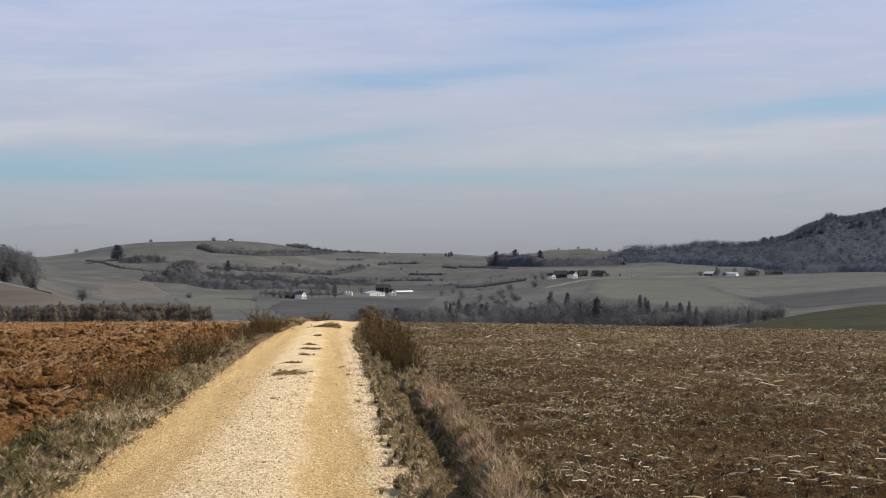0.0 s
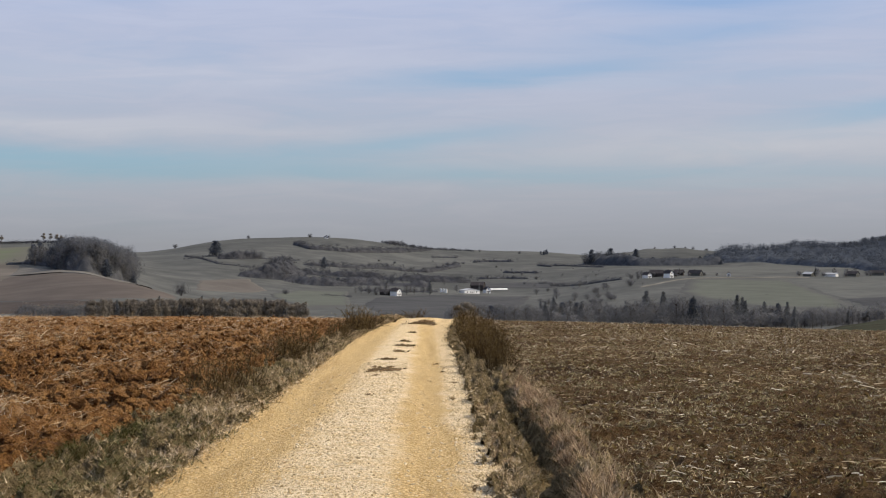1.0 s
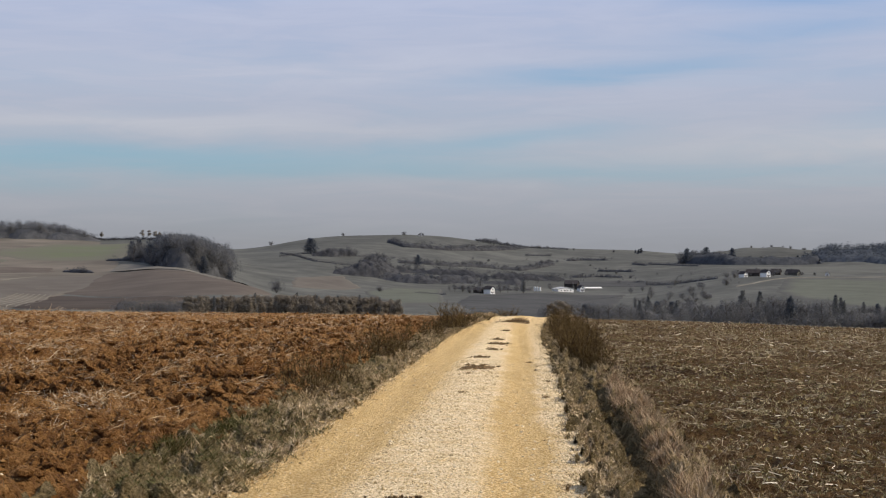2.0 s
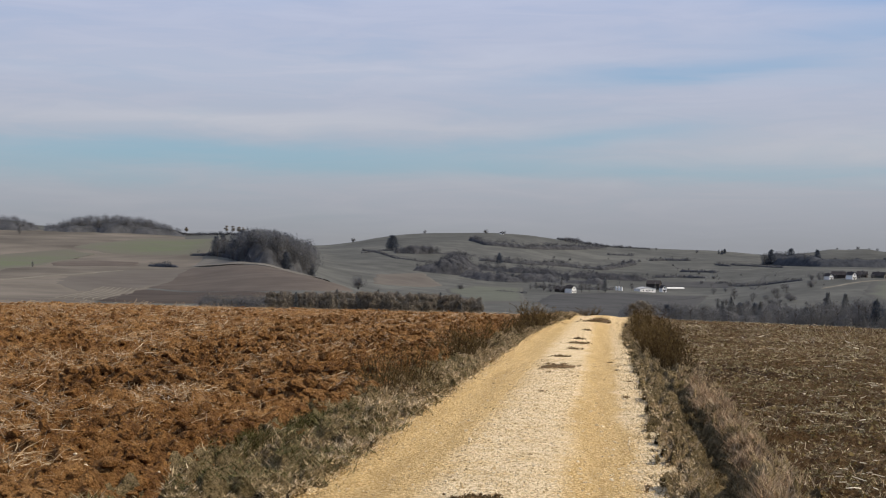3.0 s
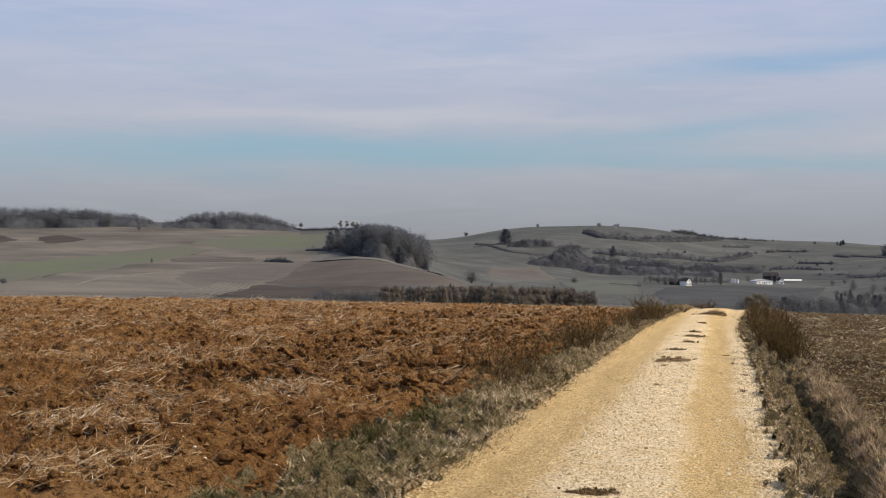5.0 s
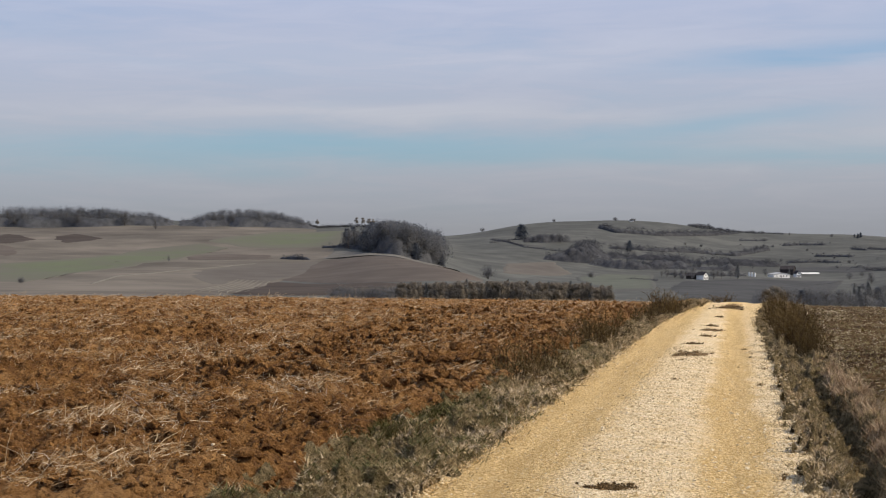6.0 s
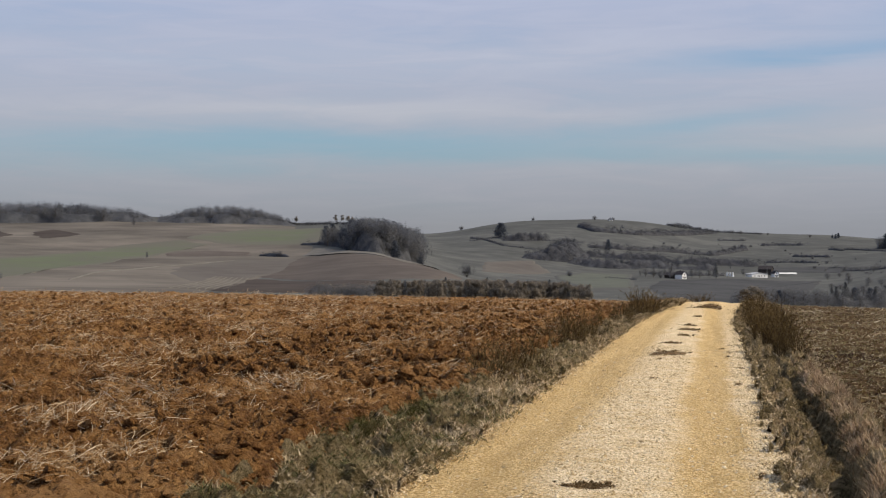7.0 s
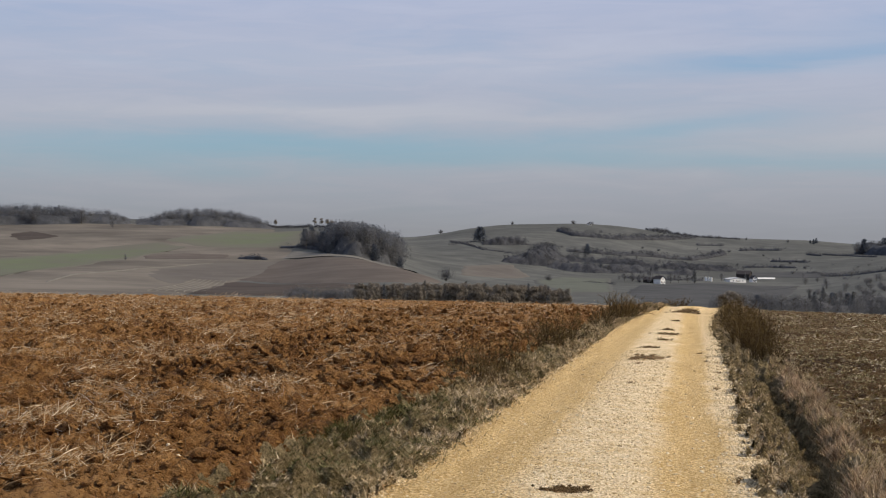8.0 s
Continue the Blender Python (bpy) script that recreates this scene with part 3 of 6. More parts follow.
def parcel(name, corners, mat, label, lift=0.35):
    """A field laid over the slope, its edges slightly uneven."""
    c = np.array(corners, float)
    n, m, k = (len(c), 26, 44) if np.ptp(c, axis=0).max() > 300 else (len(c), 16, 24)
    s = np.arange(n * m) / m
    i = s.astype(int)
    w = (s - i)[:, None]
    edge = c[i % n] * (1 - w) + c[(i + 1) % n] * w
    soft = (np.roll(edge, 2, 0) + np.roll(edge, -2, 0) + 2 * edge) / 4
    soft = soft + 5.0 * np.stack([vnoise(soft[:, 0] / 17, soft[:, 1] / 17, 6) - 0.5, vnoise(soft[:, 0] / 17, soft[:, 1] / 17, 7) - 0.5], -1)
    mid = c.mean(0)
    rings = np.concatenate([np.linspace(0.02, 0.90, k - 2), [0.97, 1.0]])[:, None, None]
    xy = mid + (soft - mid)[None] * rings
    xy = np.concatenate([xy, xy[:, :1]], 1)
    z = resting(xy[..., 0], xy[..., 1]) + (lift + 0.3) * np.clip((1 - rings[..., 0]) / 0.1, 0, 1) - np.where(rings[..., 0] > 0.99, 0.2, 0.0)
    v = np.concatenate([xy, z[..., None]], -1).reshape(-1, 3)
    ob = sheet(name, v, [grid_faces(k, n * m + 1)], mat, None, True)
    inset = ob.data.attributes.new("inset", "FLOAT", "POINT")
    inset.data.foreach_set("value", np.repeat(1 - rings.ravel(), n * m + 1).astype(np.float32))
    return tagged(ob, label, "field", kind="structure")


parcel("western_fields", [(-900, 1480), (-640, 1350), (-500, 1385), (-350, 1010), (-300, 880), (-255, 640), (-190, 430), (-165, 375), (-250, 370), (-330, 420), (-440, 560), (-700, 950)], M_SLOPE, "tan and grey winter fields on the western slope", 0.18)
parcel("field_plot", [(-630, 1111), (-638, 1163), (-576, 1104), (-572, 1033)], M_DARKFIELD, "dark brown ploughed plot on the western slope")
parcel("field_plot", [(-690, 1150), (-654, 1112), (-623, 1078), (-598, 992), (-660, 1000)], M_DARKFIELD, "dark ploughed plot at the slope's edge")
parcel("field_plot", [(-620, 1000), (-582, 975), (-527, 889), (-522, 866), (-580, 890)], M_BROWN, "brown ploughed plot lower on the slope")
parcel("meadow_strip", [(-480, 737), (-478, 885), (-509, 1025), (-481, 1089), (-447, 1059), (-438, 984), (-406, 831), (-376, 695), (-324, 538), (-380, 560)], M_GRASSLAND, "pale green meadow strip running down the slope")
parcel("meadow", [(-490, 1085), (-505, 1294), (-438, 1325), (-373, 1122), (-363, 1035), (-442, 1044)], M_GRASSLAND, "pale green meadow below the ridge wood")
parcel("grey_field", [(-358, 868), (-322, 900), (-285, 800), (-270, 700), (-252, 625), (-262, 590), (-300, 650), (-345, 760)], M_FALLOW, "grey-brown winter field beside the ploughland", 0.26)
parcel("flank_field", [(-330, 1461), (-301, 1565), (-255, 1420), (-262, 1385), (-300, 1312)], M_FALLOW, "tan field on the flank of the central hill", 0.3)
parcel("brown_field", [(-328, 911), (-272, 875), (-232, 825), (-183, 714), (-166, 700), (-163, 625), (-185, 612), (-269, 688)], M_BROWN, "brown ploughed field on the shoulder of the hill")
parcel("field_edge", [(-352, 1012), (-285, 905), (-276, 915), (-230, 850), (-199, 755), (-180, 712), (-232, 826), (-266, 866), (-334, 925)], M_TANFIELD, "bleached grass edge of a brown field", 0.5)
parcel("dark_field", [(-266, 669), (-190, 611), (-176, 590), (-174, 535), (-186, 510), (-214, 500)], M_DARKFIELD, "dark ploughed field low on the slope", 0.45)
parcel("fallow_field", [(-432, 934), (-419, 982), (-385, 984), (-360, 916), (-417, 905)], M_BROWN, "grey fallow parcel on the slope")
parcel("striped_field", [(-229, 497), (-279, 662), (-262, 665), (-210, 510)], M_SLOPE, "grey field with pale wheel lines")
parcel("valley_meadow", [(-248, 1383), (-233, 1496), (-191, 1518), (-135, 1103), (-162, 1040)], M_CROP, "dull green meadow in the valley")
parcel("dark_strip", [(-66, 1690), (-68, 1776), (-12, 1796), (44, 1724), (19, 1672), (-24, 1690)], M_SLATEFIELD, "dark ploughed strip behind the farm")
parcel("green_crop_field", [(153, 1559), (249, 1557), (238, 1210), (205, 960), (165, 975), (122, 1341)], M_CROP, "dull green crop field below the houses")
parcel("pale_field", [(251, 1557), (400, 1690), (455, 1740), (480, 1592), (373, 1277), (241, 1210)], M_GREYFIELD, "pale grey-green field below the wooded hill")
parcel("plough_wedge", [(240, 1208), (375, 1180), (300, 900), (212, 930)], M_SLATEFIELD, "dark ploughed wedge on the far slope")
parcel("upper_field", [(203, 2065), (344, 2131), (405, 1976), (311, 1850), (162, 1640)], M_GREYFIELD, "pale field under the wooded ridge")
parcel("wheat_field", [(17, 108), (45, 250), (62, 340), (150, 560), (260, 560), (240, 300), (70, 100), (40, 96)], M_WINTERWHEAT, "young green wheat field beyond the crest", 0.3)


def dirt_lane(path, wide, name="farm_lane", label="pale farm lane winding past the white houses"):
    """A pale lane over the far land."""
    p = np.array(path, float)
    run = np.concatenate([[0], np.cumsum(np.linalg.norm(np.diff(p, axis=0), axis=1))])
    s = np.linspace(0, run[-1], 60)
    c = np.stack([np.interp(s, run, p[:, k]) for k in range(2)], -1)
    d = np.gradient(c, axis=0)
    d /= np.linalg.norm(d, axis=1, keepdims=True)
    n = np.stack([-d[:, 1], d[:, 0]], -1)
    xy = c[:, None] + n[:, None] * (np.linspace(-0.5, 0.5, 4) * wide)[None, :, None]
    z = resting(xy[..., 0], xy[..., 1]) + np.array([-0.3, 0.8, 0.8, -0.3]) - 0.9 * (np.abs(np.linspace(-1, 1, 60)) > 0.985)[:, None]
    v = np.concatenate([xy, z[..., None]], -1).reshape(-1, 3)
    return tagged(sheet(name, v, [grid_faces(60, 4)], M_TANFIELD, None, True), label, name.replace("_", " "), kind="structure")


dirt_lane([(96, 1440), (106, 1464), (122, 1503), (140, 1534), (160, 1556), (196, 1573), (230, 1580), (290, 1640)], 3.4)
for k in range(7):
    s = (k + 0.5) / 7
    dirt_lane([(-229 + 19 * s, 497 + 13 * s), (-254 + 18 * s, 580 + 8 * s), (-279 + 17 * s, 662 + 3 * s)], 0.45, "wheel_line", "pale wheel line down the striped field")
dirt_lane([(-300, 560), (-330, 640), (-352, 760), (-348, 860)], 2.2, "field_path", "pale worn path between the western fields")
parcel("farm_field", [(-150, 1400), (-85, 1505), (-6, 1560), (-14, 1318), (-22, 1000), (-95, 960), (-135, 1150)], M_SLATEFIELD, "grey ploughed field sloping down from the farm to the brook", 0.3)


# ---------------------------------------------------------------- loose things on the near ground
TRI = np.array([[0, 1, 2]])
PRISM = np.array([[0, 1, 4], [0, 4, 3], [1, 2, 5], [1, 5, 4], [2, 0, 3], [2, 3, 5], [0, 2, 1], [3, 4, 5]])
OCTA = np.array([[0, 2, 4], [2, 1, 4], [1, 3, 4], [3, 0, 4], [2, 0, 5], [1, 2, 5], [3, 1, 5], [0, 3, 5]])


def spread_y(n, lo=8.5, hi=84.0):
    return np.exp(RNG.uniform(np.log(lo), np.log(hi), n))


def blades(heap, x, y, z, length, width, lean=0.6, curl=True):
    """Grass blades, each two triangles bent over, thinned to a point."""
    n = len(x)
    a = RNG.uniform(0, 2 * np.pi, n)
    t = RNG.uniform(0.25, 1, n) * lean
    out = np.stack([np.cos(a) * np.sin(t), np.sin(a) * np.sin(t), np.cos(t)], -1)
    b = RNG.uniform(0, np.pi, n)
    w = np.stack([np.cos(b), np.sin(b), 0 * b], -1) * (width / 2)[:, None]
    p = np.stack([x, y, z - 0.01], -1)
    mid = p + out * (length * 0.55)[:, None]
    drop = out * np.array([1.6, 1.6, 0.75])
    tip = mid + drop * (length * 0.5)[:, None]
    heap.shapes(np.stack([p - w, p + w, mid + w * 0.7, mid - w * 0.7, tip], 1), np.array([[0, 1, 2], [0, 2, 3], [3, 2, 4]]))


def slivers(heap, x, y, z, length, width, lean=1.2):
    """Short blades, each a single pointed leaf."""
    n = len(x)
    a, t, b = RNG.uniform(0, 2 * np.pi, n), RNG.uniform(0.45, 1, n) * lean, RNG.uniform(0, np.pi, n)
    out = np.stack([np.cos(a) * np.sin(t), np.sin(a) * np.sin(t), np.cos(t)], -1)
    w = np.stack([np.cos(b), np.sin(b), 0 * b], -1) * (width / 2)[:, None]
    p = np.stack([x, y, z - 0.008], -1)
    heap.shapes(np.stack([p - w, p + w, p + out * length[:, None]], 1), TRI)


def stalks(heap, x, y, z, length, radius, tilt):
    """Lying or standing straws, three-sided."""
    n = len(x)
    a = RNG.uniform(0, 2 * np.pi, n)
    d = np.stack([np.cos(a) * np.cos(tilt), np.sin(a) * np.cos(tilt), np.sin(tilt)], -1)
    s = np.stack([-np.sin(a), np.cos(a), 0 * a], -1)
    up = np.cross(d, s)
    p = np.stack([x, y, z], -1)
    v = []
    for end in (0.0, 1.0):
        for k in range(3):
            c = 2 * np.pi * k / 3
            v.append(p + d * (length * end)[:, None] + (s * math.cos(c) + up * math.sin(c)) * radius[:, None])
    heap.shapes(np.stack(v, 1), PRISM)


def lumps(heap, x, y, z, size, flat=0.7):
    n = len(x)
    axes = np.array([[1, 0, 0], [-1, 0, 0], [0, 1, 0], [0, -1, 0], [0, 0, 1], [0, 0, -1.0]])
    v = axes[None] * (size[:, None, None] * RNG.uniform(0.6, 1.3, (n, 6, 1))) + RNG.normal(0, 0.22, (n, 6, 3)) * size[:, None, None]
    v[..., 2] *= flat
    a = RNG.uniform(0, 6.28, n)
    c, s = np.cos(a)[:, None], np.sin(a)[:, None]
    v = np.stack([v[..., 0] * c - v[..., 1] * s, v[..., 0] * s + v[..., 1] * c, v[..., 2]], -1)
    heap.shapes(v + np.stack([x, y, z], -1)[:, None], OCTA)


def surface(u, y, relief, lift=0.0):
    x = lane(u, y)
    return x, base(x, y) + profile(u, y) + relief(u, y, x) + lift


# clods and straw on the ploughed field
GOLD = (1 + 5 ** 0.5) / 2
ICO = np.array([[-1, GOLD, 0], [1, GOLD, 0], [-1, -GOLD, 0], [1, -GOLD, 0], [0, -1, GOLD], [0, 1, GOLD],
                [0, -1, -GOLD], [0, 1, -GOLD], [GOLD, 0, -1], [GOLD, 0, 1], [-GOLD, 0, -1], [-GOLD, 0, 1]]) / 1.902
ICO_FACES = np.array([[0, 11, 5], [0, 5, 1], [0, 1, 7], [0, 7, 10], [0, 10, 11], [1, 5, 9], [5, 11, 4], [11, 10, 2], [10, 7, 6], [7, 1, 8],
                      [3, 9, 4], [3, 4, 2], [3, 2, 6], [3, 6, 8], [3, 8, 9], [4, 9, 5], [2, 4, 11], [6, 2, 10], [8, 6, 7], [9, 8, 1]])


def clods(heap, x, y, z, size, flat=0.7):
    """Broken lumps of earth, each of twenty uneven facets, turned every way."""
    n = len(x)
    v = ICO[None] * RNG.uniform(0.62, 1.25, (n, 12, 1)) + RNG.normal(0, 0.10, (n, 12, 3))
    v = v * np.stack([RNG.uniform(0.8, 1.6, n), RNG.uniform(0.7, 1.1, n), RNG.uniform(0.6, 1.0, n)], -1)[:, None]
    a, t = RNG.uniform(0, 6.28, n), RNG.normal(0, 0.4, n)
    c, k = np.cos(t)[:, None], np.sin(t)[:, None]
    v = np.stack([v[..., 0] * c - v[..., 2] * k, v[..., 1], v[..., 0] * k + v[..., 2] * c], -1)
    c, k = np.cos(a)[:, None], np.sin(a)[:, None]
    v = np.stack([v[..., 0] * c - v[..., 1] * k, v[..., 0] * k + v[..., 1] * c, v[..., 2] * flat], -1)
    heap.shapes(v * size[:, None, None] + np.stack([x, y, z], -1)[:, None], ICO_FACES)


for lo, hi, count, middle, most, label in ((8.5, 30, 5600, 0.031, 0.075, "broken clay clods turned up by the plough"),
                                           (26, 82, 6400, 0.056, 0.10, "clay clods on the far side of the ploughed field")):
    y = spread_y(count, lo, hi)
    u = -3.12 - RNG.uniform(0, 1, len(y)) ** 0.95 * (3.0 + 0.55 * y)
    x, z = surface(u, y, ploughed)
    heap = Heap()
    size = np.clip(np.exp(RNG.normal(np.log(middle), 0.5, len(y))), 0.014, most)
    clods(heap, x, y, z + size * 0.12, size, 0.75)
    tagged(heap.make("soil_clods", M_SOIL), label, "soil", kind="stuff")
y = spread_y(5200, 17, 74)
u = -3.08 - RNG.uniform(0, 1, len(y)) ** 1.4 * (2.0 + 0.1 * y)
x, z = surface(u, y, ploughed)
heap = Heap()
size = np.clip(np.exp(RNG.normal(np.log(0.060), 0.42, len(y))), 0.02, 0.12)
clods(heap, x, y, z + size * 0.35, size, 0.95)
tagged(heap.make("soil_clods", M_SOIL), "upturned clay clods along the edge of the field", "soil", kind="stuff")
y = spread_y(40000, 8.5, 42)
u = -3.1 - RNG.uniform(0, 1, len(y)) ** 0.9 * (3.0 + 0.55 * y)
x, z = surface(u, y, ploughed)
size = np.clip(np.exp(RNG.normal(np.log(0.0085), 0.4, len(y))), 0.004, 0.018) * (1 + y / 26)
corner = np.array([[1, 0.1, -0.2], [-0.5, 0.9, -0.2], [-0.6, -0.8, -0.2], [0.05, 0.0, 0.9]])
heap = Heap()
v = (corner[None] + RNG.normal(0, 0.3, (len(y), 4, 3))) * size[:, None, None]
heap.shapes(v + np.stack([x, y, z], -1)[:, None], np.array([[0, 1, 3], [1, 2, 3], [2, 0, 3]]))
tagged(heap.make("soil_crumbs", M_CLOD), "small crumbs of clay between the clods", "soil", kind="stuff")

def bent(heap, x, y, z, length, radius, a, tilt, droop):
    """Flattened straws, bent in the middle, heading a."""
    d = np.stack([np.cos(a) * np.cos(tilt), np.sin(a) * np.cos(tilt), np.sin(tilt)], -1)
    e = np.stack([np.cos(a + droop) * np.cos(tilt - 0.18), np.sin(a + droop) * np.cos(tilt - 0.18), np.sin(tilt - 0.18)], -1)
    s = np.cross(d, RNG.normal(0, 0.35, (len(a), 3)) + np.array([0, -0.6, 0.7]))
    s /= np.linalg.norm(s, axis=1, keepdims=True) + 1e-6
    p = np.stack([x, y, z], -1)
    half = (length / 2)[:, None]
    v = []
    for q, k in ((p, 1.3), (p + d * half, 1.2), (p + (d + e) * half, 0.7)):
        v += [q - s * (radius * k)[:, None], q + s * (radius * k)[:, None]]
    heap.shapes(np.stack(v, 1), np.array([[0, 1, 3], [0, 3, 2], [2, 3, 5], [2, 5, 4]]))


heap = Heap()
y = spread_y(34000, 8.5, 90)
u = -3.1 - RNG.uniform(0, 1, len(y)) * (3.0 + 0.64 * y)
drift = fbm(lane(u, y) * 1.0, y * 0.5, 3, 91)
keep = drift + RNG.uniform(-0.12, 0.12, len(y)) + np.clip((y - 20) / 130, -0.085, 0) + np.clip((y - 20) / 300, 0, 0.08) + 0.05 * np.clip((y - 18) / 8, 0, 1) - 0.035 * np.clip((y - 40) / 16, 0, 1) + 0.03 * np.clip((-u - 8) / 14, 0, 1) - 0.04 * np.clip((u + 13) / 8, 0, 1) * np.clip((27 - y) / 6, 0, 1) > 0.55
u, y = u[keep], y[keep]
count = RNG.integers(2, 9, len(y))
turn = np.repeat(-0.6 + 3.4 * fbm(u * 0.35, y * 0.2, 2, 93) + RNG.normal(0, 0.5, len(y)), count)
u, y = np.repeat(u, count), np.repeat(y, count)
grow = 1 + np.clip((y - 18) / 80, 0, 0.5)
y = y + RNG.normal(0, 0.20, len(y)) * grow
u = u + RNG.normal(0, 0.13, len(u)) * grow
u = np.minimum(u, -3.05)
x, z = surface(u, y, ploughed)
n = len(y)
stand = RNG.uniform(0, 1, n) < 0.10
tilt = np.where(stand, RNG.uniform(0.5, 1.3, n), RNG.normal(0.16, 0.2, n))
length = np.clip(np.exp(RNG.normal(np.log(0.13), 0.55, n)), 0.04, 0.5) * np.where(stand, 0.6, 1) * grow
bent(heap, x, y, z + 0.008 + 0.03 * RNG.uniform(0, 1, n), length, RNG.uniform(0.0006, 0.0015, n) * (1 + y / 34), turn + RNG.normal(0, 0.45, n), tilt, RNG.normal(0, 0.25, n))
tagged(heap.make("straw_litter", M_STRAW), "dry pale straw scattered over ploughed clay", "straw", kind="stuff")

y = spread_y(64000, 8.5, 88)
u = -3.1 - RNG.uniform(0, 1, len(y)) * (3.0 + 0.64 * y)
drift = fbm(lane(u, y) * 1.1, y * 0.55, 3, 91)
keep = drift + RNG.uniform(-0.2, 0.2, len(y)) + np.clip((y - 20) / 240, -0.07, 0.12) > 0.53
u, y = u[keep], y[keep]
x, z = surface(u, y, ploughed)
heap = Heap()
slivers(heap, x, y, z + 0.015, RNG.uniform(0.03, 0.13, len(y)) * (1 + np.clip((y - 20) / 80, 0, 0.5)), RNG.uniform(0.003, 0.006, len(y)) * (1 + y / 40), 1.7)
tagged(heap.make("chaff", M_STRAW), "short chaff and straw leaves over the clay", "chaff", kind="stuff")

# withered sprouts, straw and maize stalks on the sown field
y = spread_y(290000)
u = 1.55 + RNG.uniform(0, 1, len(y)) * (2.0 + 0.37 * y)
keep = fbm(lane(u, y) * 1.3, y * 0.7, 3, 97) + RNG.uniform(-0.25, 0.25, len(y)) > 0.40
u, y = u[keep], y[keep]
x, z = surface(u, y, sown)
heap = Heap()
slivers(heap, x, y, z, RNG.uniform(0.025, 0.075, len(y)) * np.clip(y / 24, 0.5, 1), RNG.uniform(0.005, 0.011, len(y)) * (1 + y / 28), 1.3)
tagged(heap.make("field_sprouts", M_SPROUT), "withered brown and olive sprouts over dark earth", "sprouts", kind="stuff")

y = spread_y(40000, 8.5, 75)
u = 1.6 + RNG.uniform(0, 1, len(y)) * (2.0 + 0.37 * y)
x, z = surface(u, y, sown)
size = np.clip(np.exp(RNG.normal(np.log(0.010), 0.45, len(y))), 0.006, 0.04) * (1 + y / 40)
corner = np.array([[1, 0.1, -0.2], [-0.5, 0.9, -0.2], [-0.6, -0.8, -0.2], [0.05, 0.0, 0.9]])
heap = Heap()
v = (corner[None] + RNG.normal(0, 0.3, (len(y), 4, 3))) * size[:, None, None]
heap.shapes(v + np.stack([x, y, z], -1)[:, None], np.array([[0, 1, 3], [1, 2, 3], [2, 0, 3]]))
tagged(heap.make("earth_crumbs", M_CRUMB), "small olive and brown crumbs of sprouting earth", "crumbs", kind="stuff")

y = spread_y(19000, 8.5, 84)
u = 1.9 + RNG.uniform(0, 1, len(y)) * (2.0 + 0.37 * y)
keep = fbm(lane(u, y) * 0.7, y * 0.35, 3, 95) + RNG.uniform(-0.22, 0.22, len(y)) + np.clip((u - 3) / 90, -0.02, 0.07) + np.clip((y - 27) / 90, -0.13, 0.07) > 0.57
u, y = u[keep], y[keep]
x, z = surface(u, y, sown)
heap = Heap()
big = RNG.uniform(0, 1, len(y)) + 1.2 * (fbm(lane(u, y) * 0.5 + 7, y * 0.25, 2, 125) - 0.62) > 0.88
length = np.where(big, RNG.uniform(0.12, 0.30, len(y)), np.clip(np.exp(RNG.normal(np.log(0.045), 0.5, len(y))), 0.02, 0.2))
stalks(heap, x, y, z + 0.03, length, np.where(big, 0.0058, 0.0032) * (1 + y / 34), RNG.normal(0.05, 0.15, len(y)))
tagged(heap.make("maize_litter", M_MAIZE), "bleached maize stalk pieces lying on the field", "maize stalks", kind="stuff")

# loose bunches of longer, bleached stalks
heap = Heap()
spots = [(4.25, 13.2, 16), (3.9, 13.7, 8)]
spots += [(2.2 + float(RNG.uniform(0, 1)) * (2.0 + 0.36 * q), float(q), int(RNG.integers(1, 6))) for q in spread_y(60, 10.5, 62)]
for mid, far, n in spots:
    wide = 1 + far / 30
    y, u = far + RNG.normal(0, 0.22, n) * wide, mid + RNG.normal(0, 0.20, n) * wide
    x, z = surface(u, y, sown)
    turn = RNG.choice([0.0, 3.14], n) + RNG.normal(0.05, 0.55, n)
    bent(heap, x, y, z + 0.035, RNG.uniform(0.05, 0.22, n), RNG.uniform(0.0025, 0.005, n) * wide ** 0.5, turn, RNG.normal(0.12, 0.06, n), RNG.normal(0, 0.07, n))
tagged(heap.make("stalk_bunches", M_MAIZE), "bunches of long bleached maize stalks on the field", "maize stalks", kind="stuff")

y = spread_y(52000, 8.5, 86)
u = 1.6 + RNG.uniform(0, 1, len(y)) * (2.0 + 0.37 * y)
keep = fbm(lane(u, y) * 0.9, y * 0.5, 3, 107) + RNG.uniform(-0.2, 0.2, len(y)) + np.clip((y - 28) / 160, -0.08, 0.3) > 0.54
u, y = u[keep], y[keep]
x, z = surface(u, y, sown)
heap = Heap()
slivers(heap, x, y, z + 0.012, RNG.uniform(0.02, 0.06, len(y)), RNG.uniform(0.004, 0.009, len(y)) * (1 + y / 26), 1.7)
tagged(heap.make("chaff", M_STRAW), "short pale straw leaves strewn on the sown field", "chaff", kind="stuff")

# paler straw towards the crest
y = RNG.uniform(40, 88, 26000)
u = 2.0 + RNG.uniform(0, 1, len(y)) * (2.0 + 0.37 * y)
keep = fbm(lane(u, y) * 0.6, y * 0.3, 3, 117) + RNG.uniform(-0.2, 0.2, len(y)) + np.clip((y - 40) / 160, 0, 0.3) > 0.52
u, y = u[keep], y[keep]
x, z = surface(u, y, sown)
heap = Heap()
slivers(heap, x, y, z + 0.02, RNG.uniform(0.05, 0.14, len(y)), RNG.uniform(0.012, 0.026, len(y)), 1.5)
tagged(heap.make("chaff", M_MAIZE), "pale straw leaves on the far brow of the sown field", "chaff", kind="stuff")

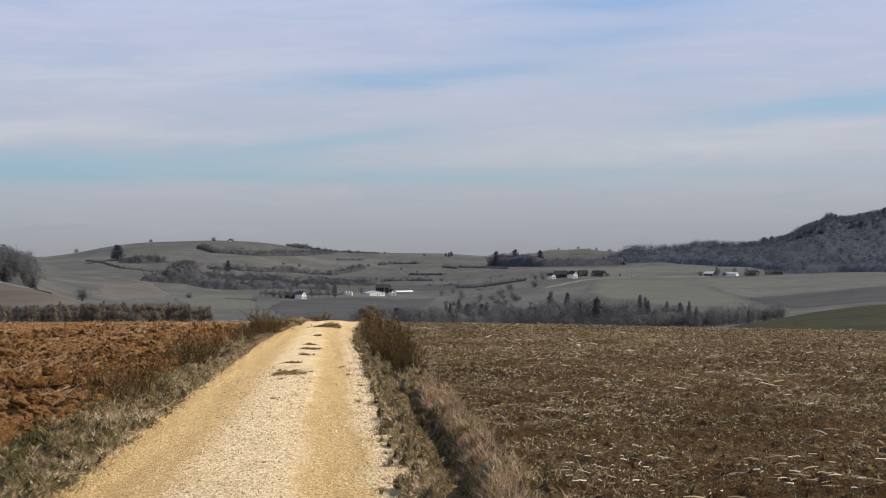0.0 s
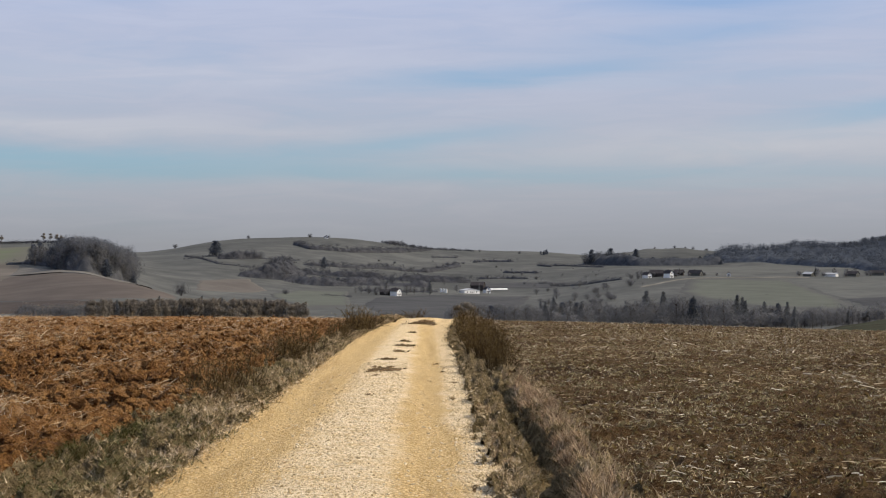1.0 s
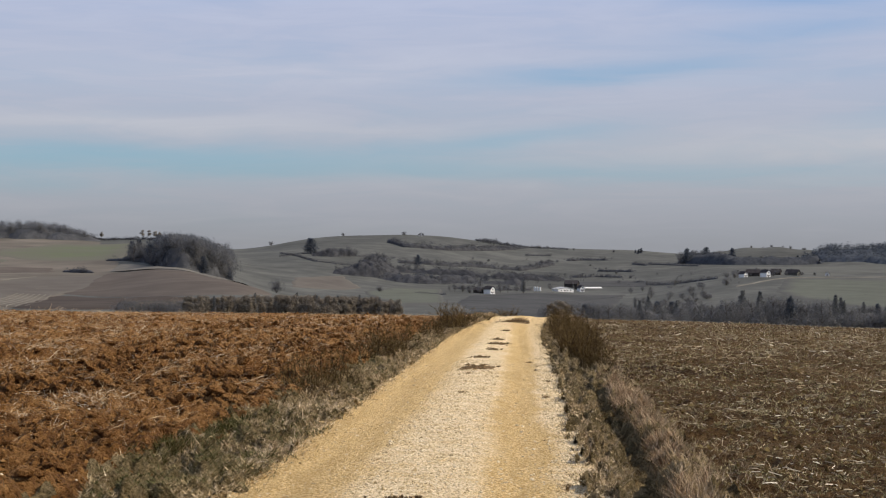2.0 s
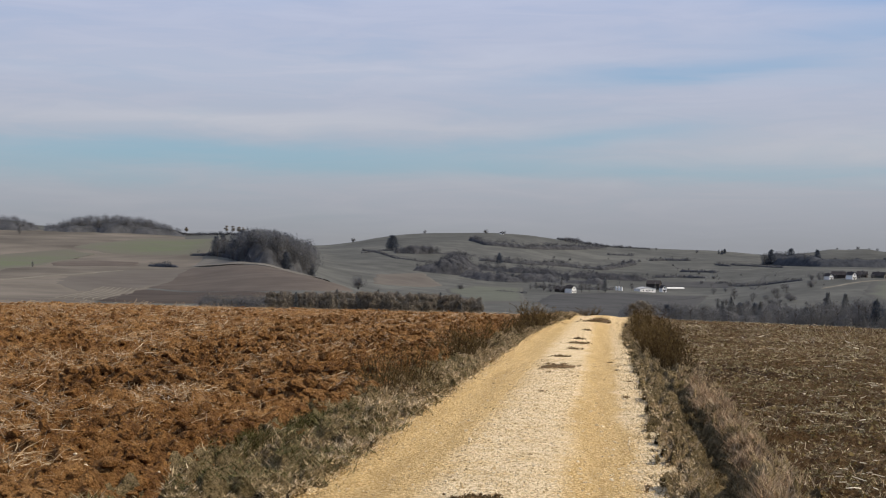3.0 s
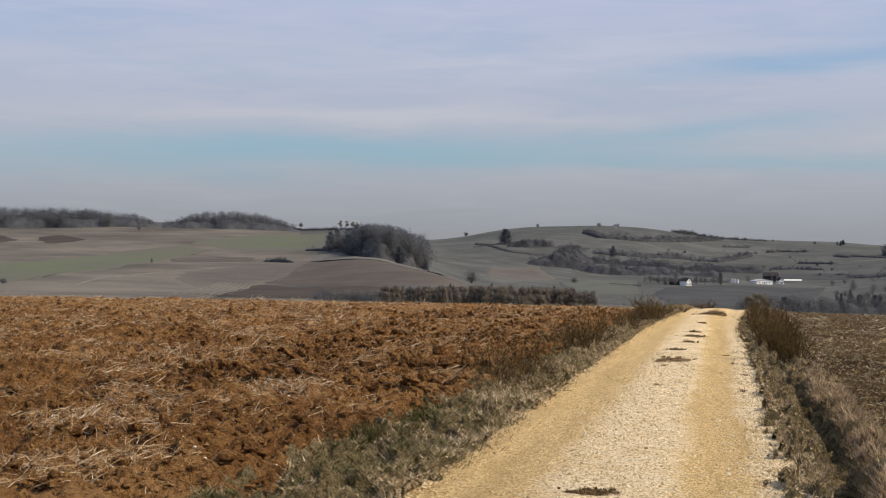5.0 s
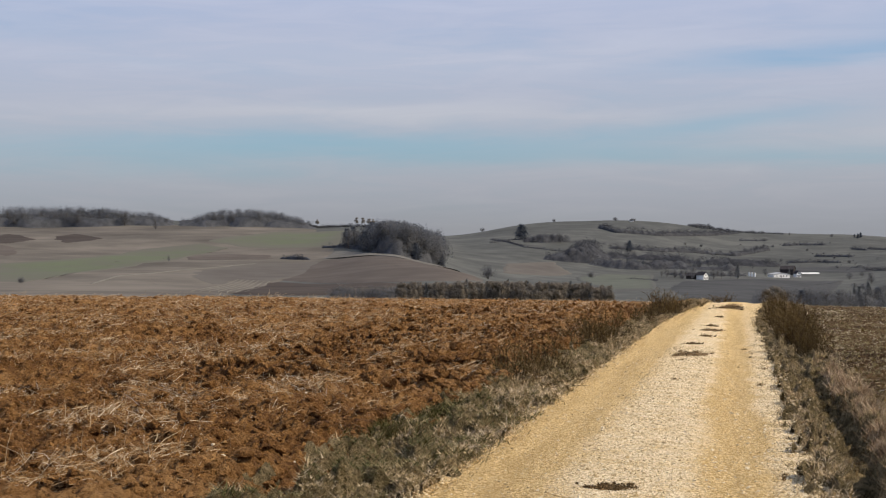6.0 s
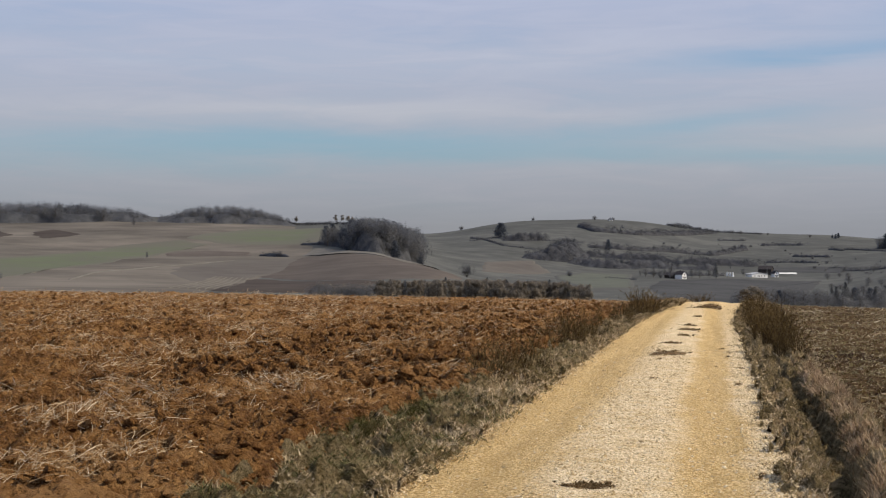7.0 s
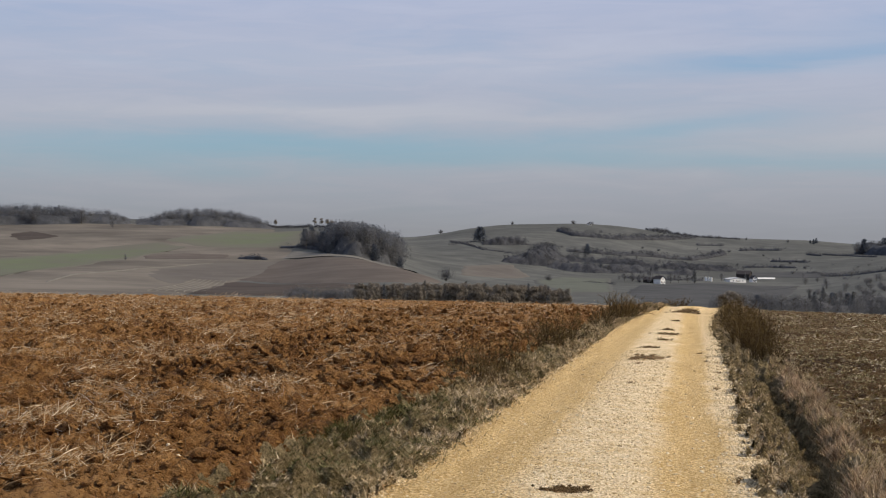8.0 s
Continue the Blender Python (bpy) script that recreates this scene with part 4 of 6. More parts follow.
# chippings on the track
y = spread_y(34000, 8.5, 32)
u = RNG.uniform(-2.4, 0.8, len(y))
pale = ((u > -1.35) & (u < -0.4)) | (u > 0.3) | (u < -2.15)
keep = pale & (RNG.uniform(0, 1, len(y)) < 0.85) | (RNG.uniform(0, 1, len(y)) < 0.12)
u, y = u[keep], y[keep]
x, z = surface(u, y, worn)
heap = Heap()
size = np.clip(np.exp(RNG.normal(np.log(0.0066), 0.5, len(y))), 0.003, 0.019) * (1 + y / 60)
lumps(heap, x, y, z + size * 0.1, size, 0.6)
tagged(heap.make("track_chippings", M_STONE), "loose pale limestone chippings on the track", "gravel", kind="stuff")

# grass of the verges
y = np.concatenate([spread_y(60000), spread_y(45000, 8.5, 24)])
u = -3.25 + RNG.beta(1.3, 1.25, len(y)) * 1.12 + RNG.normal(0, 0.05, len(y)) + 0.2 * (fbm(y * 1.9, y * 0 + 9, 4, 67) - 0.5)
x, z = surface(u, y, turf, 0.006)
heap = Heap()
tall = 0.03 + 0.13 * fbm(x * 3.2, y * 1.8, 2, 71) ** 2.4
slivers(heap, x, y, z, tall * RNG.uniform(0.6, 1.6, len(y)), RNG.uniform(0.004, 0.008, len(y)) * (1 + y / 24), 1.6)
tagged(heap.make("verge_grass", M_GREEN), "matted winter grass, green and straw-coloured, on the verge", "grass", kind="stuff")

y = spread_y(26000)
u = -2.95 + RNG.beta(1.5, 1.2, len(y)) * 0.8
keep = fbm(lane(u, y) * 1.6, y * 0.8, 3, 99) + RNG.uniform(-0.1, 0.1, len(y)) + np.clip((y - 20) / 100, -0.05, 0.1) > 0.5
u, y = u[keep], y[keep]
x, z = surface(u, y, turf, 0.006)
heap = Heap()
blades(heap, x, y, z, RNG.uniform(0.05, 0.16, len(y)), RNG.uniform(0.003, 0.006, len(y)) * (1 + y / 28), 1.35)
tagged(heap.make("dry_verge_grass", M_DRY), "bleached dry grass along the edge of the track", "grass", kind="stuff")

y = spread_y(48000)
u = 0.52 + widen(y) + RNG.beta(1.05, 1.4, len(y)) * (1.20 - widen(y)) + RNG.normal(0, 0.06, len(y)) + 0.2 * (fbm(y * 1.9, y * 0 + 3, 4, 61) - 0.5)
keep = ((np.abs(u + swerve(y) - 1.17) > 0.13) | (y > 25)) & (fbm(lane(u, y) * 3.4, y * 2.4, 2, 113) + RNG.uniform(-0.14, 0.14, len(y)) > 0.44)
u, y = u[keep], y[keep]
x, z = surface(u, y, turf, 0.006)
heap = Heap()
slivers(heap, x, y, z, RNG.uniform(0.03, 0.10, len(y)), RNG.uniform(0.004, 0.008, len(y)) * (1 + y / 28), 1.3)
tagged(heap.make("verge_grass", M_VERGE), "short brown-green winter grass beside the ditch", "grass", kind="stuff")

y = spread_y(21000, 8.5, 27)
u = 1.31 - swerve(y) + RNG.beta(1.6, 2.2, len(y)) * 0.42
clump = fbm(lane(u, y) * 3, y * 1.3, 3, 73)
keep = clump + RNG.uniform(-0.06, 0.06, len(y)) > 0.51
u, y, clump = u[keep], y[keep], clump[keep]
x, z = surface(u, y, turf, 0.006)
heap = Heap()
blades(heap, x, y, z, RNG.uniform(0.04, 0.15, len(y)) * np.clip(clump * 3.4 - 0.9, 0.3, 1.6) * (0.45 + 1.1 * vnoise(y * 1.5, u * 2.0, 89)), RNG.uniform(0.0025, 0.005, len(y)) * (1 + y / 28), 1.0)
tagged(heap.make("tall_dry_grass", M_BANK), "tall bleached grass on the bank of the ditch", "grass", kind="stuff")
heap = Heap()
y = spread_y(8500, 8.5, 25)
u = 1.36 - swerve(y) + RNG.beta(1.6, 2.0, len(y)) * 0.36
keep = fbm(lane(u, y) * 2.6, y * 1.5, 3, 79) + RNG.uniform(-0.06, 0.06, len(y)) > 0.47
u, y = u[keep], y[keep]
x, z = surface(u, y, turf, 0.006)
blades(heap, x, y, z, RNG.uniform(0.06, 0.17, len(y)), RNG.uniform(0.0025, 0.0045, len(y)) * (1 + y / 28), 0.8)
tagged(heap.make("tall_dry_grass", M_DRY), "pale seed stalks standing on the bank", "grass", kind="stuff")

# dark slivers painting the ditch's shade, and bleached grass thinning out towards the field
heap = Heap()
y = spread_y(3800, 8.5, 24)
u = 1.24 - swerve(y) + RNG.normal(0, 0.13, len(y))
x, z = surface(u, y, turf, 0.004)
slivers(heap, x, y, z, RNG.uniform(0.03, 0.11, len(y)), RNG.uniform(0.005, 0.011, len(y)) * (1 + y / 30), 1.5)
tagged(heap.make("ditch_litter", M_GRASS_SHADE), "dark slivers in the ditch that paint its shade", "leaf litter", kind="stuff")
heap = Heap()
y = spread_y(5200, 8.5, 32)
u = 1.62 - swerve(y) + RNG.gamma(1.2, 0.28, len(y))
keep = fbm(lane(u, y) * 2.4, y * 1.2, 3, 109) + RNG.uniform(-0.1, 0.1, len(y)) > 0.44
u, y = u[keep], y[keep]
x, z = surface(u, y, sown)
blades(heap, x, y, z, RNG.uniform(0.04, 0.15, len(y)), RNG.uniform(0.003, 0.005, len(y)) * (1 + y / 28), 1.2)
tagged(heap.make("field_edge_grass", M_DRY), "bleached grass thinning out into the sown field", "grass", kind="stuff")

y = np.concatenate([spread_y(5500, 20, 60), spread_y(15000, 8.5, 21)])
u = 0.56 + widen(y) + RNG.beta(1.2, 1.4, len(y)) * 0.38
keep = fbm(lane(u, y) * 3.6, y * 2.0, 3, 103) + RNG.uniform(-0.05, 0.05, len(y)) > 0.50
u, y = u[keep], y[keep]
x, z = surface(u, y, turf, 0.006)
heap = Heap()
blades(heap, x, y, z, RNG.uniform(0.03, 0.10, len(y)), RNG.uniform(0.003, 0.006, len(y)) * (1 + y / 28), 1.35)
tagged(heap.make("dry_verge_grass", M_DRY), "bleached dry grass between track and ditch", "grass", kind="stuff")

y = spread_y(4000, 28, 84)
u = 0.92 + RNG.beta(1.6, 1.8, len(y)) * 1.15
x, z = surface(u, y, turf, 0.006)
heap = Heap()
blades(heap, x, y, z, RNG.uniform(0.06, 0.2, len(y)), RNG.uniform(0.003, 0.006, len(y)) * (1 + y / 28), 1.1)
tagged(heap.make("tall_dry_grass", M_DRY), "dry grass among the shrubs beyond the ditch", "grass", kind="stuff")


heap = Heap()
for mid, n in ((-2.24, 5200), (0.50, 15000)):
    y = spread_y(n)
    u = mid + (widen(y) if mid > 0 else 0) + RNG.normal(0, 0.12, n) * np.where(RNG.uniform(0, 1, n) < 0.2, 1.8, 1.0)
    keep = fbm(u * 1.6, y * 3.4, 3, 141) + RNG.uniform(-0.16, 0.16, n) > 0.5
    u, y = u[keep], y[keep]
    x, z = surface(u, y, worn, 0.004)
    slivers(heap, x, y, z, RNG.uniform(0.02, 0.07, len(y)), RNG.uniform(0.003, 0.007, len(y)) * (1 + y / 26), 1.6)
tagged(heap.make("edge_grass", M_VERGE), "sparse withered grass creeping into the gravel", "grass", kind="stuff")

heap = Heap()
for mid, n in ((-2.2, 1200), (0.62, 2800)):
    y = spread_y(n, 8.5, 34)
    u = mid + (widen(y) if mid > 0 else 0) + RNG.normal(0, 0.12, n)
    x, z = surface(u, y, turf, 0.012)
    size = np.clip(np.exp(RNG.normal(np.log(0.0055), 0.5, n)), 0.003, 0.016) * (1 + y / 60)
    lumps(heap, x, y, z + size * 0.2, size, 0.6)
tagged(heap.make("edge_chippings", M_STONE), "pale chippings washed into the grass edge", "gravel", kind="stuff")


# the same cover on the ground under and behind the eye
heap, near_straw = Heap(), Heap()
for lo, hi, n in ((-3.25, -2.15, 5200), (0.64, 1.7, 5200)):
    y, u = RNG.uniform(-9, 8.5, n), RNG.uniform(lo, hi, n)
    x, z = surface(u, y, turf, 0.006)
    slivers(heap, x, y, z, RNG.uniform(0.03, 0.11, n), RNG.uniform(0.005, 0.010, n), 1.55)
tagged(heap.make("verge_grass", M_GREEN), "matted winter grass on both verges", "grass", kind="stuff")
y = RNG.uniform(-9, 8.5, 3600)
u = -3.1 - RNG.uniform(0, 1, 3600) * 8
keep = fbm(lane(u, y) * 1.0, y * 0.5, 3, 91) + RNG.uniform(-0.12, 0.12, 3600) > 0.52
u, y = u[keep], y[keep]
x, z = surface(u, y, ploughed)
n = len(y)
bent(near_straw, x, y, z + 0.02, RNG.uniform(0.06, 0.3, n), RNG.uniform(0.001, 0.002, n), RNG.uniform(0, 6.28, n), RNG.normal(0.1, 0.2, n), RNG.normal(0, 0.3, n))
tagged(near_straw.make("straw_litter", M_STRAW), "dry pale straw scattered over ploughed clay", "straw", kind="stuff")


def tuft(u, y, wide, deep, tallness, mat, count, label, seed, cover=1.0):
    """A mat of grass growing in the track or on the verge."""
    g = np.random.default_rng(seed)
    ob = new("grass_tuft")
    x0, z0 = surface(np.array([u]), np.array([y]), worn)
    if u < -2.9:
        z0 = np.maximum(z0, surface(np.array([u]), np.array([y]), ploughed)[1])
    ob.location = (x0[0], y, z0[0])
    # torn patches of matted growth
    spots = 44
    pr, pa = np.clip(np.abs(g.normal(0, 0.5, spots)), 0, 1.1), g.uniform(0, 6.28, spots)
    px, py, pw = pr * np.cos(pa) * wide / 2, pr * np.sin(pa) * deep / 2, g.uniform(0.05, 0.17, spots) * (1.15 - pr) * cover
    mats = Heap()
    a = np.linspace(0, 2 * np.pi, 9, endpoint=False)
    fan = np.array([[9, k, (k + 1) % 9] for k in range(9)])
    for k in range(spots):
        rim = g.uniform(0.5, 1.2, 9)
        ring = np.stack([px[k] + np.cos(a) * rim * pw[k] * wide, py[k] + np.sin(a) * rim * pw[k] * deep, 0 * a - 0.006], -1)
        mats.put(np.concatenate([ring, [[px[k], py[k], 0.009 + 0.004 * k / spots]]]), fan)
    tagged(mats.make("turf_mat", M_GRASS_SHADE if mat is M_GRASS_SHADE else M_TURF, ob), kind="stuff")
    k = g.integers(0, spots, count)
    bx = px[k] + g.normal(0, 0.5, count) * pw[k] * wide
    by = py[k] + g.normal(0, 0.5, count) * pw[k] * deep
    heap = Heap()
    blades(heap, bx, by, 0 * bx + 0.008, g.uniform(0.4, 1.2, count) * tallness, g.uniform(0.004, 0.008, count) * (1 + y / 28), 1.1)
    tagged(heap.make("sward", mat, ob), kind="stuff")
    return tagged(ob, label, "grass tuft", "grass tufts in the track")


DARK_TUFT = "low dark tuft of withered grass in the track's middle"
for k, (u, y, wide, deep) in enumerate([(-0.85, 28.7, 0.95, 3.0), (-0.90, 33.2, 0.5, 0.8), (-0.69, 37.4, 0.45, 1.4), (-0.69, 41.0, 0.85, 1.8),
                                        (-0.68, 44.4, 0.5, 1.6), (-0.91, 11.0, 0.5, 0.4), (-0.62, 66.0, 1.5, 9.0), (-0.60, 53.0, 0.35, 1.6)]):
    tuft(u, y, wide, deep, 0.07 if y > 60 else 0.026, M_GRASS_SHADE, 1300, DARK_TUFT, 100 + k, 1.9 if y > 60 else 1.4)
for k in range(9):
    y = float(RNG.uniform(12, 34))
    tuft(float(RNG.choice([0.3, 0.42, 0.5, -0.9, -0.75])) + float(RNG.normal(0, 0.1)), y, float(RNG.uniform(0.08, 0.22)), float(RNG.uniform(0.25, 0.8)), 0.03, M_GRASS_SHADE, 60, "tiny withered grass tuft in the gravel", 150 + k)
tuft(-3.06, 12.9, 0.6, 1.5, 0.15, M_LUSH, 3000, "lush green grass clump on the verge by the field", 131)
tuft(-3.1, 15.4, 0.5, 2.4, 0.10, M_LUSH, 1100, "green grass clump beside the ploughed clay", 132)
tuft(-2.35, 12.6, 0.5, 0.9, 0.16, M_DRY, 500, "bleached dry grass tuft at the edge of the track", 133)


def shrub(u, y, tall, wide, stems, label, seed, spread=0.5, tangle=0.05, relief=turf):
    """A leafless shrub: crooked shoots that fork again and again into thin twigs."""
    g = np.random.default_rng(seed)
    ob = new("bare_shrub")
    x0, z0 = surface(np.array([u]), np.array([y]), relief, 0.02)
    ob.location = (x0[0], y, z0[0])
    wood, twigs = Heap(), Heap()
    fat = 1 + y / 55
    for _ in range(stems):
        a, r = g.uniform(0, 6.28), math.sqrt(g.uniform(0, 1))
        foot = np.array([math.cos(a) * r * wide * 0.40, math.sin(a) * r * wide * 0.40, -0.02])
        b = a + g.normal(0, 0.8)
        out = np.array([math.cos(b), math.sin(b), 0.0])
        h = tall * g.uniform(0.25, 1.0) * (1.08 - 0.35 * r)
        lean = g.uniform(-0.3, 1.0) * wide * spread * (0.3 + r)
        ts = np.linspace(0, 1, 5)
        path = foot + np.outer(ts, [0, 0, h]) + np.outer(ts ** 1.4, out * lean) + g.normal(0, tangle * tall, (5, 3)) * ts[:, None]
        wood.tube(path, np.linspace(0.006, 0.0016, 5) * fat, 3)
        for _ in range(int(g.integers(5, 9))):
            t = g.uniform(0.05, 0.98)
            p = np.array([np.interp(t, ts, path[:, i]) for i in range(3)])
            b = g.uniform(0, 6.28)
            d = np.array([math.cos(b) * 0.8, math.sin(b) * 0.8, g.uniform(-0.2, 0.95)])
            n = g.uniform(0.10, 0.30) * tall
            q = p + d * n * 0.5 + g.normal(0, 0.025, 3)
            twigs.tube([p, q, p + d * n + np.array([0, 0, 0.04])], np.array([0.0025, 0.0018, 0.0008]) * fat, 3)
            e = g.normal(0, 0.7, 3) + np.array([0, 0, 0.35])
            twigs.tube([q, q + e * n * 0.55], np.array([0.0016, 0.0007]) * fat, 3)
    tagged(wood.make("brushwood", M_TWIG, ob), kind="stuff")
    tagged(twigs.make("twig_spray", M_TIP, ob), kind="stuff")
    return tagged(ob, label, "shrub", "shrubs along the track")


LEFT = "leafless dark shrub on the verge by ploughed clay"
BRAMBLE = "low dark bramble tangle at the field's edge"
RIGHT = "dense reddish-brown leafless shrub beside the track"
for k, (u, y, tall, wide, stems) in enumerate([(-3.0, 20.6, 0.66, 0.8, 46), (-2.8, 22.2, 0.78, 0.8, 52), (-3.2, 23.4, 0.5, 0.8, 26), (-2.95, 31.2, 0.80, 0.8, 52), (-2.85, 33.6, 0.90, 0.9, 56),
                                               (-2.75, 45.0, 0.55, 1.0, 34), (-2.5, 52.0, 0.95, 1.2, 62), (-2.55, 56.0, 0.85, 1.2, 52), (-2.6, 62.0, 0.6, 1.2, 36),
                                               (-2.3, 70.0, 0.5, 1.0, 28), (-2.1, 90.0, 0.75, 1.3, 40)]):
    shrub(u, y, tall, wide, stems, LEFT, 200 + k, 0.6, 0.085)
for k, (u, y, tall, wide, stems) in enumerate([(-3.15, 19.6, 0.32, 0.8, 34), (-2.75, 20.5, 0.30, 0.9, 30), (-3.1, 29.4, 0.36, 0.8, 22), (-3.05, 39.5, 0.40, 0.9, 20), (-2.9, 48.2, 0.6, 1.1, 36)]):
    shrub(u, y, tall, wide, stems, BRAMBLE, 240 + k, 1.1, 0.12)
for k, (u, y, tall, wide, stems) in enumerate([(1.42, 31.8, 0.80, 0.9, 60), (1.3, 33.6, 0.86, 0.9, 60), (1.45, 35.8, 0.90, 0.95, 58), (1.3, 38.2, 0.95, 1.0, 56), (1.42, 41.0, 1.0, 1.1, 54),
                                               (1.32, 44.5, 1.0, 1.1, 50), (1.4, 49.0, 1.0, 1.2, 46), (1.32, 54.0, 0.95, 1.2, 40), (1.35, 60.0, 0.92, 1.2, 34)]):
    shrub(u + 0.02, y - 2.4 * min(max((44 - y) / 12, 0), 1), tall, wide * 0.9, int(stems * 1.1), RIGHT, 300 + k, 0.42, 0.07)

# a fallen bunch of bleached stalks at the edge of the track
heap = Heap()
n = 46
y, u = 12.9 + RNG.normal(0, 0.14, n), -2.42 + RNG.normal(0, 0.12, n)
x, z = surface(u, y, turf, 0.03)
bent(heap, x, y, z + RNG.uniform(0, 0.05, n), RNG.uniform(0.10, 0.32, n), RNG.uniform(0.0012, 0.0024, n), RNG.normal(0.1, 0.6, n), RNG.normal(0.12, 0.15, n), RNG.normal(0, 0.4, n))
tagged(heap.make("dry_stalks", M_MAIZE), "fallen bunch of bleached stalks beside the gravel", "dry stalks", kind="stuff")
# withered weeds under the verge shrubs, dark enough to paint the shade there
for k, (mid, far, n) in enumerate(((-2.95, 20.6, 1900), (-2.95, 32.0, 1500))):
    heap = Heap()
    y, u = far + RNG.normal(0, 1.1, n), mid + RNG.normal(0, 0.24, n)
    x, z = surface(u, y, turf, 0.01)
    slivers(heap, x, y, z, RNG.uniform(0.05, 0.2, n), RNG.uniform(0.006, 0.016, n) * 1.5, 1.3)
    tagged(heap.make("leaf_litter", M_GRASS_SHADE), "withered weeds under a bare shrub, dark with painted shade", "leaf litter", kind="stuff")


# ---------------------------------------------------------------- trees, woods and hedges of the valley and the hills


def cloud_tris(heap, centre, spread, n, size, g, hang=0.35, slim=0.5):
    """Small leafy or twiggy clumps filling an egg-shaped crown, denser to its outside."""
    d = g.normal(0, 1, (n, 3))
    d /= np.linalg.norm(d, axis=1, keepdims=True)
    r = g.uniform(0.25, 1.0, n) ** 0.55
    knob = 0.8 + 0.45 * vnoise(d[:, 0] * 2.2 + centre[0], d[:, 1] * 2.2 + d[:, 2] * 2.9 + centre[1], 3)
    p = np.asarray(centre) + d * (r * knob)[:, None] * np.asarray(spread)
    face = d + np.array([0, 0, 0.25]) + g.normal(0, 0.38, (n, 3))
    a = g.normal(0, 1, (n, 3))
    a[:, 2] += hang
    a -= face * ((a * face).sum(1) / (face * face).sum(1))[:, None]
    a /= np.linalg.norm(a, axis=1, keepdims=True) + 1e-9
    b = np.cross(a, face)
    b /= np.linalg.norm(b, axis=1, keepdims=True) + 1e-9
    s = size * g.uniform(0.6, 1.4, (n, 1))
    heap.shapes(np.stack([p - a * s, p + b * s * slim, p + a * s], 1), TRI)


def core(heap, centre, spread, g, n=34):
    """The dense inside of a crown: larger, shaded clumps."""
    cloud_tris(heap, centre, spread, n, 0.42 * float(np.mean(spread)), g, 0.3, 0.8)


def tree_model(kind, tall, seed):
    """A tree at the origin: trunk with limbs, and a crown of many small clumps."""
    g = np.random.default_rng(seed)
    names = {"bare": "leafless_tree", "pine": "pine_tree", "spruce": "spruce_tree", "bush": "bush", "fir": "conifer_tree"}
    ob = new(names[kind])
    trunk, crown = Heap(), Heap()
    sway = g.normal(0, 0.02 * tall, (5, 3)) * np.array([1, 1, 0])
    sway[0] = 0
    ts = np.linspace(0, 1, 5)
    path = np.outer(ts, [0, 0, tall * 0.9]) + sway
    if kind != "bush":
        trunk.tube(path - np.array([0, 0, 0.8]) * (1 - ts)[:, None], tall * np.linspace(0.022, 0.004, 5), 6)
    if kind == "bare":
        for k in range(14):
            t = g.uniform(0.25, 0.85)
            p = np.array([np.interp(t, ts, path[:, i]) for i in range(3)])
            a = g.uniform(0, 6.28)
            n = tall * g.uniform(0.18, 0.36) * (1.15 - 0.6 * t)
            q = p + np.array([math.cos(a) * 0.7, math.sin(a) * 0.7, 0.7]) * n
            trunk.tube([p, (p + q) / 2 + g.normal(0, 0.03 * n, 3), q], tall * np.array([0.009, 0.006, 0.002]), 4)
        cloud_tris(crown, (0, 0, tall * 0.53), (tall * 0.34, tall * 0.34, tall * 0.45), 820, tall * 0.05, g, 0.8, 0.22)
    elif kind == "pine":
        for k in range(9):
            t, a = g.uniform(0.45, 0.95), g.uniform(0, 6.28)
            n = tall * 0.2 * (1.25 - t)
            c = (math.cos(a) * n, math.sin(a) * n, tall * t)
            trunk.tube([(0, 0, tall * (t - 0.05)), c], tall * np.array([0.006, 0.002]), 4)
            core(crown, c, (tall * 0.10, tall * 0.10, tall * 0.07), g)
            cloud_tris(crown, c, (tall * 0.15, tall * 0.15, tall * 0.105), 150, tall * 0.022, g, 0.0, 0.7)
    elif kind == "spruce":
        for k in range(16):
            t = 0.14 + 0.84 * k / 15
            w = tall * (0.27 * (1.06 - t) + 0.02) * g.uniform(0.75, 1.15)
            cloud_tris(crown, (g.normal(0, 0.006 * tall), 0, tall * t), (w, w, tall * 0.05), int(40 + 110 * (1.06 - t)), tall * 0.026, g, -0.2, 0.7)
    elif kind == "fir":
        for k in range(14):
            t = 0.12 + 0.82 * k / 13
            w = tall * 0.5 * (1.08 - t) ** 0.6 * g.uniform(0.8, 1.1)
            cloud_tris(crown, (g.normal(0, 0.03 * tall), g.normal(0, 0.03 * tall), tall * t), (w, w, tall * 0.07), 130, tall * 0.03, g, 0.0, 0.7)
            core(crown, (0, 0, tall * t), (w * 0.7, w * 0.7, tall * 0.09), g, 12)
    else:
        for k in range(7):
            a = g.uniform(0, 6.28)
            trunk.tube([(0, 0, -0.3), (math.cos(a) * tall * 0.25, math.sin(a) * tall * 0.25, tall * 0.7)], tall * np.array([0.02, 0.006]), 4)
        cloud_tris(crown, (0, 0, tall * 0.46), (tall * 0.55, tall * 0.55, tall * 0.5), 1000, tall * 0.05, g, 0.5, 0.35)
        core(crown, (0, 0, tall * 0.40), (tall * 0.3, tall * 0.3, tall * 0.3), g)
    trunk.make("trunk", M_BARK, ob)
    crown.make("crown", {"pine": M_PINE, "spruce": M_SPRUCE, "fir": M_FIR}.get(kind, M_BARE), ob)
    return ob


